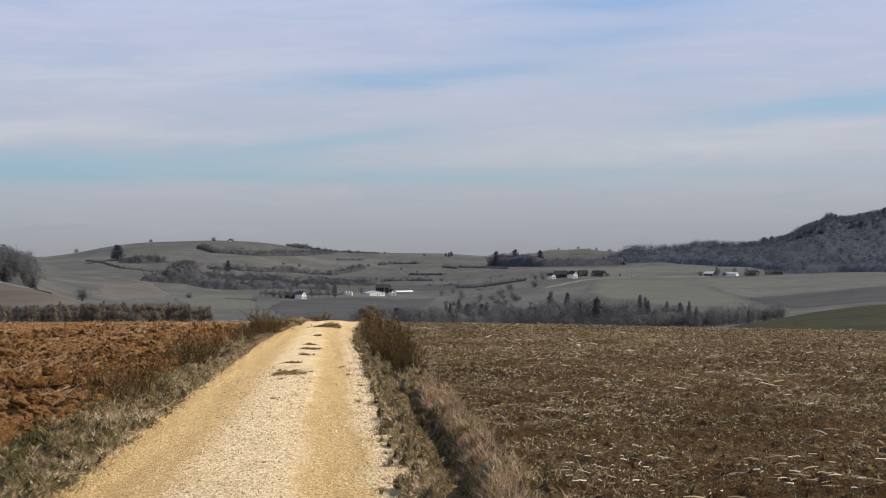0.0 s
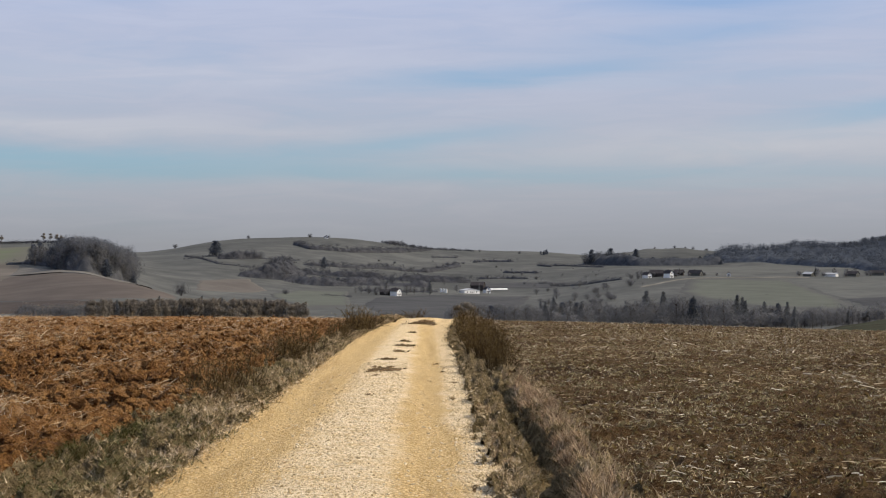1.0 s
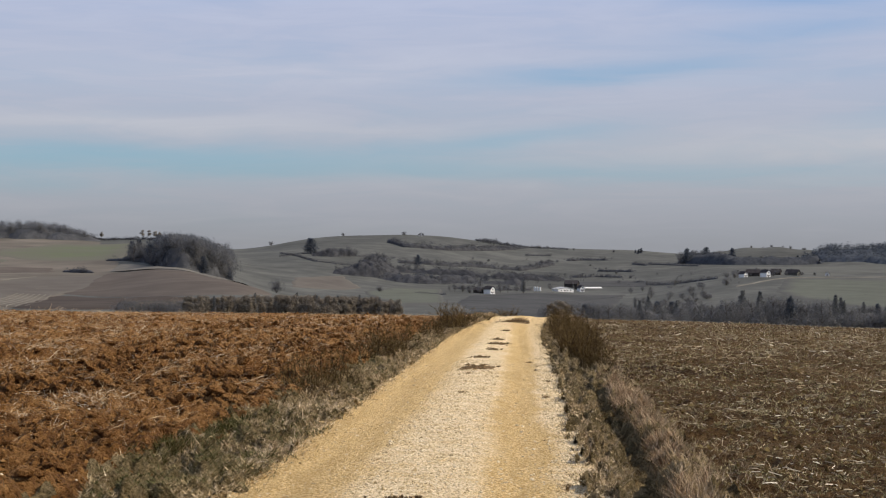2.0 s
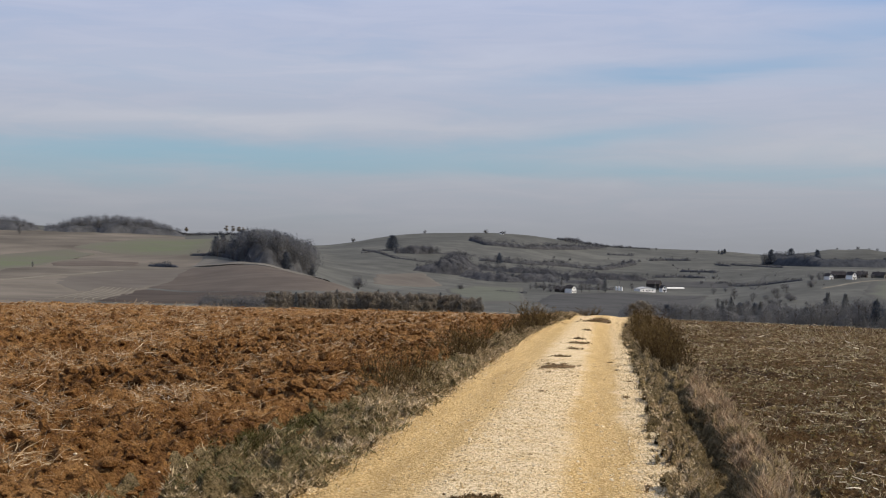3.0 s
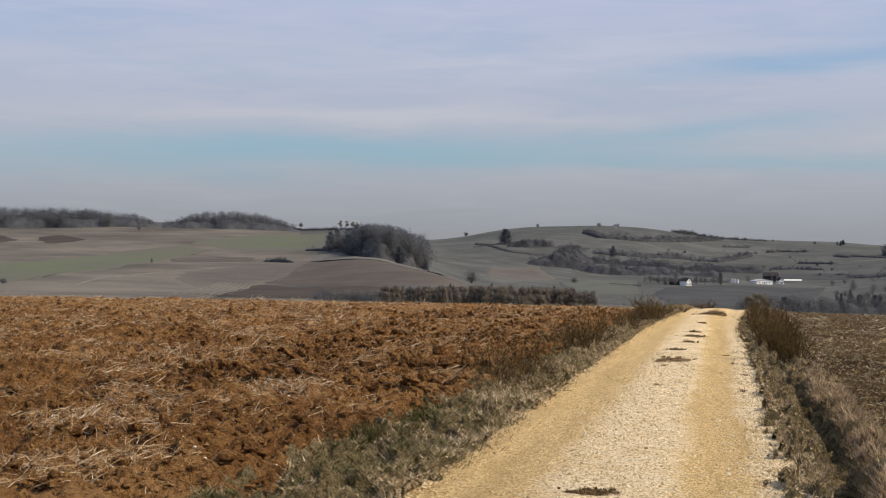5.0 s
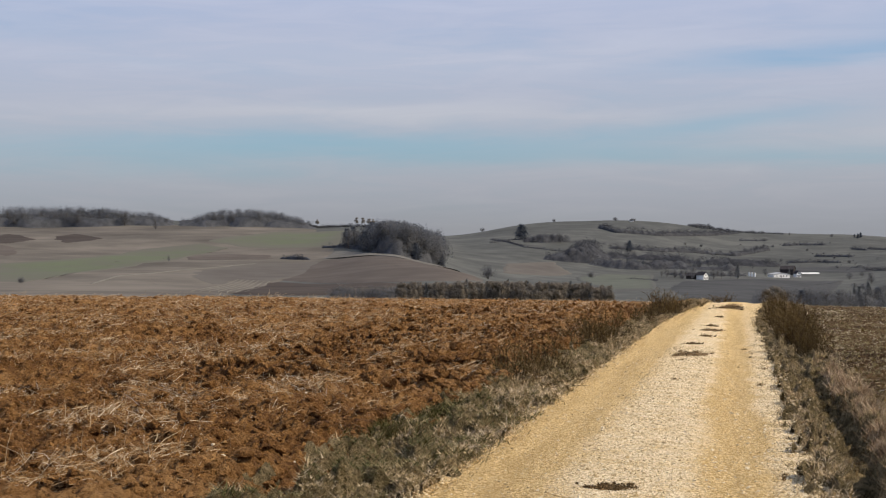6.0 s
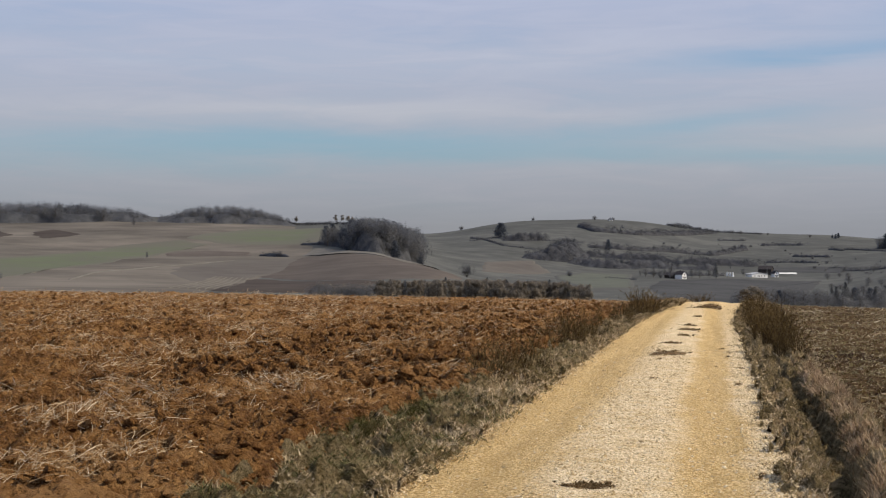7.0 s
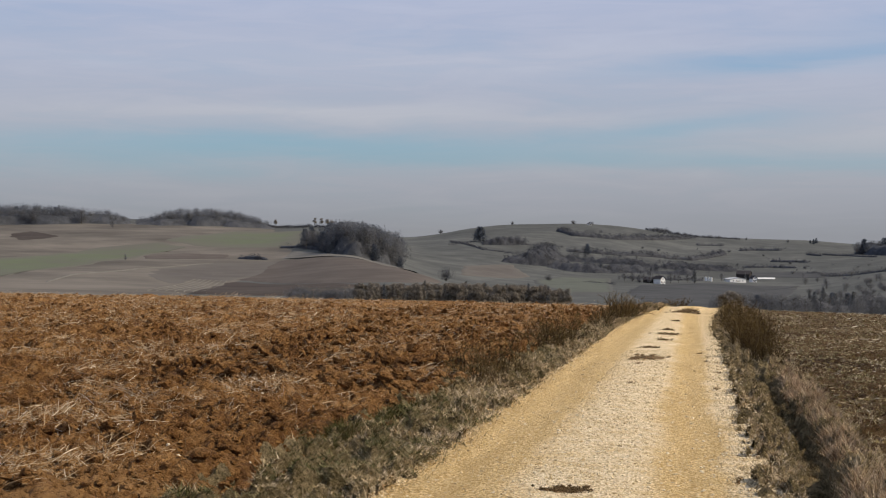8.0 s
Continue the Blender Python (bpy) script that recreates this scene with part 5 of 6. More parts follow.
TREE_LABEL = {"bare": "leafless grey deciduous tree in the valley", "pine": "dark green pine with an open crown",
              "fir": "broad dark conifer standing alone",
              "spruce": "dark slender spruce in the tree belt", "bush": "rounded leafless grey bush on the meadow"}
MODELS, USED, TURN = {}, set(), {}
for kind, tall, count in (("bare", 14.0, 4), ("pine", 10.0, 4), ("spruce", 13.0, 3), ("fir", 14.0, 2), ("bush", 4.0, 3)):
    MODELS[kind] = [(tree_model(kind, tall, 400 + 17 * k + len(kind)), tall) for k in range(count)]


def plant(kind, x, y, tall, label="", group="", girth=1.0):
    """Stand a tree of that height on the land."""
    TURN[kind] = TURN.get(kind, -1) + 1
    k = TURN[kind] % len(MODELS[kind])
    model, own = MODELS[kind][k]
    m = pose(x, y, float(min(land(x, y), resting(np.array([x]), np.array([y]))[0])) - 0.1, 0, 0, float(RNG.uniform(0, 360)))
    if model.name in USED:
        ob = copy_thing(model, m)
    else:
        ob = model
        USED.add(model.name)
        ob.matrix_basis = m
    s = tall / own
    w = s * girth * float(RNG.uniform(0.9, 1.15))
    ob.scale = (w, w, s)
    return tagged(ob, label or TREE_LABEL[kind], "bush" if kind == "bush" else "tree", group)


def polar(a, r):
    return r * math.sin(radians(a)), r * math.cos(radians(a))


# young pines in the hollow below the western slope
for k in range(120):
    a = -19.2 + 10.3 * (k + RNG.uniform(-0.4, 0.4)) / 119
    r = 432 + RNG.uniform(-16, 22)
    goal = -1.90 + 0.03 * math.sin(a * 1.3) + RNG.uniform(-0.08, 0.04) - (0.16 if a < -16.8 else 0) - (0.15 if a > -9.6 else 0)
    x, y = polar(a, r)
    tall = EYE + r * math.tan(radians(goal)) - float(land(x, y))
    plant(("bare" if k % 4 else "bush") if a < -16.8 else ("spruce" if k % 9 == 4 else "pine"), x, y, min(max(tall, 4.0), 14.0), group="pine belt in the hollow", girth=0.72)
# mixed belt along the brook
def brook_line(a):
    """Top of the belt by bearing: highest round the conifers, running out towards the wheat."""
    return float(np.interp(a, (-3.3, -0.6, 0.2, 0.9, 1.8, 3.2, 3.8, 5.5, 6.5, 7.5, 8.8, 9.9, 12.1),
                           (-2.14, -2.10, -1.95, -2.10, -2.20, -2.10, -1.82, -1.78, -1.88, -1.93, -2.07, -2.18, -2.45)))


for k in range(96):
    a = -3.3 + 15.0 * (k + RNG.uniform(-0.4, 0.4)) / 95
    r = 610 - 70 * min(max((a - 8.6) / 1.4, 0), 1) + RNG.uniform(-40, 50)
    crown = brook_line(a)
    goal = crown + RNG.uniform(-0.22, 0.12)
    kind = ("spruce" if RNG.uniform() < 0.75 else "fir") if RNG.uniform() < (0.34 if 3.5 < a < 9.2 else 0.16) else "bare"
    x, y = polar(a, r)
    tall = EYE + r * math.tan(radians(goal + (0.05 if kind != "bare" else 0))) - float(land(x, y))
    plant(kind, x, y, min(max(tall, 5.0), 20.0), "dark slender conifer in the tree belt" if kind == "fir" else "", "tree belt along the brook", {"fir": 0.7, "spruce": 1.25}.get(kind, 1.0))

for a, r, goal in ((-2.95, 560, -2.16), (-2.72, 556, -2.02), (-2.55, 565, -2.12)):
    x, y = polar(a, r)
    plant("pine", x, y, EYE + r * math.tan(radians(goal)) - float(land(x, y)), "dark round-crowned pine by the brook", "tree belt along the brook")

# single trees and bushes
plant("fir", -388, 1807, 19, "dark lone conifer standing on the central hill", girth=1.5)
plant("bush", -276, 1160, 12.5, "rounded grey bush alone on the slope")
plant("bush", -233, 1391, 7, "small dark bush on the valley meadow")
plant("fir", -255, 1798, 13, "small dark conifer above the scrub")
plant("bush", -331, 559, 3.4, "small dark green bush on the meadow strip")
plant("bare", -610, 1261, 9, "small leafless tree on the western fields")
plant("bare", -410, 866, 5, "small leafless fruit tree on the western fields", girth=0.7)
for a, r, tall in ((-19.82, 1480, 9), (-18.36, 1520, 10), (-18.10, 1520, 10), (-17.88, 1515, 9.5), (-17.7, 1510, 9)):
    plant("pine", *polar(a, r), tall, "tall pine on the skyline with bare stem", "pines on the skyline")
for a in (-13.6, -10.9, -8.6, -7.9, -5.6, -5.4, -5.2, -5.0, -4.7, -4.4, -3.5, -3.2, -2.2, -0.7, 0.1, 0.22, 0.32):
    r = 2470 + RNG.uniform(-60, 40)
    plant("fir" if a > 0 else "bush", *polar(a, r), RNG.uniform(5, 8) + (1 if a > 0 else 0), "small bush on the skyline of the hill", "bushes on the skyline")
for x, y, kind, tall in ((-105, 1472, "spruce", 15), (-120, 1467, "bare", 10), (-127, 1462, "bare", 11), (-112, 1480, "bare", 9), (-145, 1440, "bare", 9),
                         (-155, 1445, "bush", 6), (-84, 1560, "bare", 9), (-62, 1600, "spruce", 9), (-150, 1500, "bare", 12), (-165, 1480, "bush", 6),
                         (90, 1490, "bush", 9), (105, 1594, "bush", 6), (121, 1608, "bush", 6), (144, 1594, "bush", 5), (109, 1610, "bare", 9), (158, 1606, "bush", 5), (129, 1620, "bare", 10), (310, 1672, "bush", 6), (336, 1684, "bush", 6), (368, 1708, "bush", 7), (104, 1600, "bare", 9), (98, 1610, "bush", 7), (150, 1622, "bare", 9), (176, 1625, "bush", 5), (190, 1630, "bush", 4),
                         (283, 1668, "bush", 7), (300, 1664, "spruce", 11), (307, 1690, "bare", 10), (326, 1695, "bare", 11), (340, 1700, "bare", 10), (352, 1710, "bare", 10), (366, 1716, "bush", 7)):
    plant(kind, x, y, tall, "leafless tree beside the distant farm buildings" if kind == "bare" else "", "trees round the farms")
for x, y, tall in ((-171, 1462, 9), (-163, 1456, 11), (-158, 1470, 8), (-152, 1458, 10), (-178, 1476, 6), (-141, 1482, 7), (-126, 1496, 8), (-110, 1512, 7)):
    plant("bare", x, y, tall, "tall leafless tree sheltering the farmhouse", "trees round the farms", 1.15)
# low bushes strewn over the central hill
for k in range(28):
    a, r = RNG.uniform(-6.5, 3.0), RNG.uniform(1720, 2380)
    plant("bush", *polar(a, r), 1.2 + 4.2 * RNG.uniform(0, 1) ** 2, "low dark bush on the grazed hillside", "bushes on the central hill", 1.3)
# orchard trees scattered between farm and brook
for k in range(20):
    a = RNG.uniform(-0.2, 3.6)
    r = RNG.uniform(1300, 1700)
    plant("bare", *polar(a, r), RNG.uniform(5, 9), "leafless orchard tree on the valley slope", "orchard trees", 1.5)

for k in range(44):
    a = 0.4 + 3.2 * RNG.beta(1.6, 1.6)
    r = 1020 + 330 * RNG.uniform() + 40 * (a - 2)
    plant("bare" if k % 3 else "bush", *polar(a, r), RNG.uniform(3.5, 7.5), "leafless grey scrub on the valley slope", "scrub on the valley slope", 1.6)


def canopy(heap, poly, tall_at, cell, crown, skirt=1.0):
    """The closed crowns of a wood over a polygon, down to the ground at its edge."""
    p = np.array(poly, float)
    lo, hi = p.min(0) - cell * 2, p.max(0) + cell * 2
    gx, gy = np.meshgrid(np.arange(lo[0], hi[0], cell), np.arange(lo[1], hi[1], cell))
    gx = gx + cell * 0.5 * (vnoise(gx * 3.1, gy * 3.1, 2) - 0.5)
    odd, near = np.zeros(gx.shape, bool), np.full(gx.shape, 1e9)
    for (x0, y0), (x1, y1) in zip(p, np.roll(p, -1, 0)):
        cut = ((y0 > gy) != (y1 > gy)) & (gx < (x1 - x0) * (gy - y0) / (y1 - y0 + 1e-9) + x0)
        odd ^= cut
        t = np.clip(((gx - x0) * (x1 - x0) + (gy - y0) * (y1 - y0)) / ((x1 - x0) ** 2 + (y1 - y0) ** 2), 0, 1)
        near = np.minimum(near, np.hypot(gx - x0 - t * (x1 - x0), gy - y0 - t * (y1 - y0)))
    near = np.where(odd, near + cell * 0.6, 0.0)
    edge = np.clip(near / (crown * skirt), 0, 1) ** 0.5
    h = 0.86 * tall_at(gx, gy) * edge * (0.42 + 0.58 * domes(gx, gy, crown, 11)) * (0.9 + 0.2 * vnoise(gx / cell, gy / cell, 19)) * (0.88 + 0.24 * vnoise(gx / (crown * 3), gy / (crown * 3), 15))
    v = np.stack([gx, gy, land(gx, gy) + h - 0.4], -1).reshape(-1, 3)
    q = grid_faces(*gx.shape)
    q = q[odd.ravel()[q].any(1)]
    used = np.unique(q)
    back = np.zeros(len(v), int)
    back[used] = np.arange(len(used))
    q = back[q]
    heap.put(v[used], np.concatenate([q[:, [0, 1, 2]], q[:, [0, 2, 3]]]))


def ridge_body(heap, path, tall, wide, g):
    """The body of a hedge along a broken line, uneven in height."""
    p = np.array(path, float)
    run = np.concatenate([[0], np.cumsum(np.linalg.norm(np.diff(p, axis=0), axis=1))])
    s = np.arange(0, run[-1], tall * 0.28)
    c = np.stack([np.interp(s, run, p[:, k]) for k in range(2)], -1)
    d = np.gradient(c, axis=0)
    d /= np.linalg.norm(d, axis=1, keepdims=True)
    n = np.stack([-d[:, 1], d[:, 0]], -1)
    k = (0.7 + 0.45 * vnoise(s / (tall * 0.9), s * 0, int(g.integers(0, 99)))) * np.clip(np.minimum(s, s[-1] - s) / (tall * 1.5), 0.02, 1) ** 0.5
    a = np.linspace(0, np.pi, 9)
    xy = c[:, None] + n[:, None] * (np.cos(a) * wide / 2)[None, :, None] * k[:, None, None]
    rough = 0.85 + 0.3 * vnoise(xy[..., 0] / (tall * 0.4), xy[..., 1] / (tall * 0.4), 31)
    z = land(xy[..., 0], xy[..., 1]) + 0.85 * np.sin(a)[None] * tall * k[:, None] * rough - 0.3
    v = np.concatenate([xy, z[..., None]], -1).reshape(-1, 3)
    q = grid_faces(len(s), 9)
    heap.put(v, np.concatenate([q[:, [0, 1, 2]], q[:, [0, 2, 3]]]))


def wood(name, places, label, mat, clumps, slim, g, grain=0.03, fat=1.0, inner=0.6, body=None):
    """A wood seen from afar: closed crowns, and over them every tree's twigs, joined."""
    heap = Heap()
    if body:
        body(heap)
    for x, y, tall in places:
        z = float(land(x, y))
        w = tall * g.uniform(0.26, 0.38) * fat
        if not body:
            core(heap, (x, y, z + tall * 0.40), (w * inner, w * inner, tall * 0.44 * inner), g)
        lobes = 4
        for k in range(lobes):
            o = g.normal(0, 0.5, 2) * w
            h = tall * g.uniform(0.18, 0.78)
            cloud_tris(heap, (x + o[0], y + o[1], z + h), (w * 0.75, w * 0.75, min(tall * 0.34, tall - h)), clumps // lobes, tall * grain * 1.4, g, 0.6, slim)
    return tagged(heap.make(name, mat, None, True), label, "wood", kind="stuff")


def rise_height(goal, low, high, share=0.92):
    """Height field that brings a wood up to its skyline."""
    curve = np.vectorize(goal)

    def at(x, y):
        r = np.hypot(x, y)
        tall = EYE + r * np.tan(np.radians(curve(np.degrees(np.arctan2(x, y))))) - land(x, y)
        return np.clip(tall, low, high) * share
    return at


def sector(a0, a1, r0, r1, n=12):
    """Outline of a strip of land between two bearings and distances."""
    return [polar(a, r0 + 6 * math.sin(k * 2.1)) for k, a in enumerate(np.linspace(a0, a1, n))] + [polar(a, r1) for a in np.linspace(a1, a0, n)]


def inside(poly, n, g):
    """n points in a polygon."""
    p = np.array(poly, float)
    got = []
    while len(got) < n:
        q = g.uniform(p.min(0), p.max(0))
        odd = False
        for (x0, y0), (x1, y1) in zip(p, np.roll(p, -1, 0)):
            if (y0 > q[1]) != (y1 > q[1]) and q[0] < (x1 - x0) * (q[1] - y0) / (y1 - y0) + x0:
                odd = not odd
        if odd:
            got.append(q)
    return got


def line(points, step, width, g):
    """Points strewn along a broken line."""
    p = np.array(points, float)
    got = []
    for a, b in zip(p[:-1], p[1:]):
        n = max(int(np.linalg.norm(b - a) / step), 1)
        for k in range(n):
            got.append(a + (b - a) * (k + g.uniform(0, 1)) / n + g.normal(0, width, 2))
    return got


G = np.random.default_rng(77)


def by_rise(spots, goal, low=5.0, high=24.0, least=0.74, most=0.99):
    """Heights that bring the crowns up to the skyline of the wood."""
    rows = []
    for x, y in spots:
        r, a = math.hypot(x, y), math.degrees(math.atan2(x, y))
        tall = EYE + r * math.tan(radians(goal(a))) - float(land(x, y))
        rows.append((x, y, min(max(tall * G.uniform(least, most), low), high)))
    return rows


grove = [(-350, 1030), (-318, 985), (-293, 925), (-275, 918), (-267, 960), (-273, 1010), (-289, 1075), (-303, 1120), (-345, 1110)]
brook = [(*polar(a, 648 + G.uniform(-25, 40)), a) for a in np.arange(-3.2, 12.2, 0.11)]
brook_top = lambda a: brook_line(a) - 0.15
wood("brook_thicket", by_rise([(x, y) for x, y, a in brook], brook_top, 4, 17), "leafless thicket along the brook", M_BARE, 330, 0.35, G, 0.026,
     body=lambda h: canopy(h, sector(-3.2, 12.4, 625, 690, 24), rise_height(brook_top, 3, 16), 2.6, 6.5))
wood("pine_thicket", by_rise([polar(a, 470 + G.uniform(-8, 25)) for a in np.arange(-19.0, -9.2, 0.13)], lambda a: -1.98, 4, 14), "dark young pines standing close", M_PINE, 260, 0.5, G, 0.028,
     body=lambda h: canopy(h, sector(-19.0, -9.2, 455, 495, 20), rise_height(lambda a: -2.04, 3, 14), 1.8, 3.6))
grove_top = lambda a: float(np.interp(a, (-18.92, -18.36, -17.99, -17.71, -17.15, -16.30, -15.53, -15.15, -14.92), (-0.37, -0.27, 0.02, 0.37, 0.47, 0.32, 0.03, -0.18, -0.49)))
heart = [(-303 + 0.93 * (x + 303), 1010 + 0.93 * (y - 1010)) for x, y in grove]
spots = by_rise(inside(heart, 250, G), grove_top, 6, 28, 0.82, 1.0)
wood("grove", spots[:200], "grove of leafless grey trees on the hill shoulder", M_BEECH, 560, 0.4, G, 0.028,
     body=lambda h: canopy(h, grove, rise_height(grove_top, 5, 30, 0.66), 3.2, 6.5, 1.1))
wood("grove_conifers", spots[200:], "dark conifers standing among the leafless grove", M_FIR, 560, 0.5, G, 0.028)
rim = [(-303 + 0.95 * (x + 303), 1010 + 0.95 * (y - 1010)) for x, y in line(grove[-1:] + grove[:6], 5.5, 3.0, G)]
for k, (x, y) in enumerate(rim):
    if math.degrees(math.atan2(x, y)) < -15.2:
        plant("bare" if k % 5 else "fir", x, y, G.uniform(7, 15), "tree at the edge of the hill grove", "trees edging the grove")
for x, y in line([(-298, 940), (-279, 934), (-273, 962), (-277, 1005)], 3.6, 2.0, G):
    top_room = EYE + math.hypot(x, y) * math.tan(radians(grove_top(math.degrees(math.atan2(x, y))))) - float(land(x, y))
    plant("bare", x, y, max(top_room * G.uniform(0.6, 0.98), 6.0), "tall leafless tree at the edge of the hill grove", "trees edging the grove")
copse_top = lambda a: float(np.interp(a, (-24.8, -24.12, -23.18, -22.25, -21.5, -20.55, -20.08), (0.36, 0.65, 0.83, 0.83, 0.77, 0.52, 0.34)))
ridge_top = lambda a: float(np.interp(a, (-36, -29.2, -27.97, -27.25, -26.33, -25.78, -25.32), (0.9, 0.91, 0.87, 0.83, 0.73, 0.65, 0.5))) + 0.02 * math.sin(a * 5)
wood("ridge_wood", by_rise([polar(a, r) for a, r in zip(G.uniform(-36, -25.3, 480), G.uniform(1470, 1600, 480))], ridge_top, 5, 20, 0.88, 1.05),
     "leafless wood along the western ridge", M_BEECH, 180, 0.4, G, 0.028,
     body=lambda h: canopy(h, sector(-36, -25.3, 1470, 1610, 16), rise_height(ridge_top, 4, 21, 0.62), 6, 8))
for k in range(46):
    a = -31.8 + 11.6 * (k + RNG.uniform(-0.4, 0.4)) / 45
    if -25.3 < a < -24.6:
        continue
    r = 1478 + RNG.uniform(-6, 14)
    x, y = polar(a, r)
    goal = ridge_top(a) if a < -25 else copse_top(a)
    plant("bare", x, y, max((EYE + r * math.tan(radians(goal)) - float(land(x, y))) * RNG.uniform(0.6, 0.98), 4.0), "leafless tree at the edge of the ridge wood", "trees edging the ridge woods")
for k in range(16):
    plant("spruce" if k % 2 else "fir", *polar(-29.9 + 0.17 * k + RNG.uniform(-0.1, 0.1), 1540 + RNG.uniform(-15, 25)), RNG.uniform(10, 15), "dark spruce rising out of the ridge wood", "spruces on the western ridge")
SKY_AZ = (6.55, 6.98, 8.42, 8.95, 9.54, 10.22, 11.42, 12.15, 12.75, 13.48, 14.00, 14.28, 14.60, 15.10, 16.30, 18.5)
SKY_EL = (-0.11, 0.19, 0.18, 0.22, 0.33, 0.33, 0.26, 0.41, 0.50, 0.89, 1.07, 1.33, 1.20, 1.20, 1.45, 0.95)


def east_sky(a):
    """Skyline of the wooded hill: a shoulder, a steep rise, then a ragged plateau."""
    return np.interp(a, SKY_AZ, SKY_EL)


for k in range(64):
    a = 11.2 + 6.4 * (k + RNG.uniform(-0.9, 0.9)) / 63
    x, y = polar(a, 2470 + RNG.uniform(-60, 40))
    tall = EYE + math.hypot(x, y) * math.tan(radians(float(east_sky(a)) + RNG.uniform(-0.16, 0.01))) - float(land(x, y))
    plant("spruce" if k % 3 == 0 else "fir", x, y, min(max(tall, 5.0), 30.0), "dark conifer on the skyline of the wooded hill", "conifers on the eastern hill")
wood("ridge_wood_conifers", by_rise([polar(a, r) for a, r in zip(G.uniform(-29.8, -27.3, 26), G.uniform(1500, 1580, 26))], lambda a: 0.9, 8, 21),
     "dark spruces rising out of the ridge wood", M_FIR, 300, 0.5, G)
wood("ridge_copse", by_rise([polar(a, r) for a, r in zip(G.uniform(-24.9, -20.0, 190), G.uniform(1470, 1560, 190))], copse_top, 4, 17, 0.88, 1.05),
     "leafless copse on the western skyline", M_BEECH, 260, 0.4, G, 0.028,
     body=lambda h: canopy(h, sector(-24.9, -20.0, 1465, 1565), rise_height(copse_top, 3, 18, 0.62), 5, 8))
wood("ridge_hedge", [(*polar(a, 1480), G.uniform(3, 5)) for a in np.arange(-20.2, -17.2, 0.06)], "low hedge on the western skyline", M_HEDGE, 80, 0.5, G, 0.06, 1.8)
wood("slope_hedge", [(*p, G.uniform(3, 5)) for p in line([(-358, 927), (-335, 914)], 2.5, 1.5, G)], "short dark hedge between two fields", M_HEDGE, 160, 0.5, G, 0.05, 1.6,
     body=lambda h: ridge_body(h, [(-361, 929), (-333, 912)], 3.2, 4.5, G))
wood("grove_hedge", [(*p, G.uniform(2.5, 4.5)) for p in line([(-372, 1040), (-352, 1030), (-320, 985)], 4, 2, G)], "low hedge at the foot of the grove", M_HEDGE, 120, 0.5, G, 0.05, 1.6,
     body=lambda h: ridge_body(h, [(-372, 1040), (-352, 1030), (-320, 985)], 3.0, 4.5, G))

thicket = [(-314, 1566), (-290, 1575), (-266, 1590), (-252, 1655), (-280, 1695), (-305, 1650)]
mid = inside(thicket, 60, G)
wood("hill_thicket", [(x, y, 9 + 13 * math.exp(-((x + 283) / 14) ** 2)) for x, y in mid], "dark thicket on the side of the central hill", M_HEDGE, 240, 0.45, G, 0.03,
     body=lambda h: canopy(h, thicket, lambda x, y: 7 + 14 * np.exp(-((x + 280) / 14) ** 2), 2.6, 7))
belt = line([(-262, 1590), (-223, 1575), (-202, 1606), (-161, 1635), (-120, 1640)], 1.25, 18, G)
wood("hill_scrub", [(x, y, G.uniform(4, 12)) for x, y in belt], "grey leafless scrub above the farm", M_HEDGE, 170, 0.4, G, 0.033,
     body=lambda h: canopy(h, [(-268, 1580), (-240, 1566), (-215, 1572), (-185, 1598), (-120, 1622), (-115, 1645), (-165, 1650), (-215, 1612), (-262, 1600)], lambda x, y: 8.5 * np.clip(2.2 * vnoise(x / 20, y / 20, 41) - 0.35, 0.1, 1.1), 2.6, 6.5))
wood("hill_scrub_dark", [(x, y, G.uniform(7, 12)) for x, y in line([(-250, 1600), (-200, 1640), (-150, 1660)], 9, 12, G)], "dark conifers in the scrub above the farm", M_FIR, 130, 0.5, G)
wood("upper_scrub", [(x, y, G.uniform(6, 12)) for x, y in line([(-262, 1690), (-215, 1720), (-165, 1740), (-120, 1760), (-80, 1790)], 1.7, 14, G)], "dark leafless scrub across the hillside", M_HEDGE, 110, 0.45, G, 0.04, 1.2,
     body=lambda h: canopy(h, [(-268, 1680), (-215, 1705), (-165, 1722), (-85, 1770), (-78, 1800), (-160, 1765), (-220, 1742), (-262, 1712)], lambda x, y: 7.5 * np.clip(2.2 * vnoise(x / 24, y / 24, 43) - 0.2, 0.2, 1.1), 2.6, 6))
wood("hill_bushes", [(x, y, G.uniform(8, 12)) for x, y in line([(-370, 1762), (-352, 1781), (-338, 1818)], 2.0, 5, G)], "clump of grey bushes near the lone conifer", M_HEDGE, 150, 0.45, G, 0.04, 1.2,
     body=lambda h: canopy(h, [(-376, 1758), (-352, 1770), (-334, 1812), (-338, 1828), (-360, 1792)], lambda x, y: 10.0 + 0 * x, 2.2, 6))
wood("skyline_scrub", [(*polar(a, 2490 + G.uniform(-20, 20)), G.uniform(3, 6) + 5 * math.exp(-((a + 5.3) / 0.35) ** 2)) for a in np.arange(-5.9, -2.4, 0.035)], "low scrub on the skyline of the hill", M_HEDGE, 70, 0.5, G, 0.07, 1.5)
wood("brook_underwood", [(*polar(a, 600 + G.uniform(-12, 25)), G.uniform(5, 8.5)) for a in np.arange(-2.5, 12.6, 0.055)], "low leafless underwood along the brook", M_BARE, 130, 0.45, G, 0.05, 1.3)
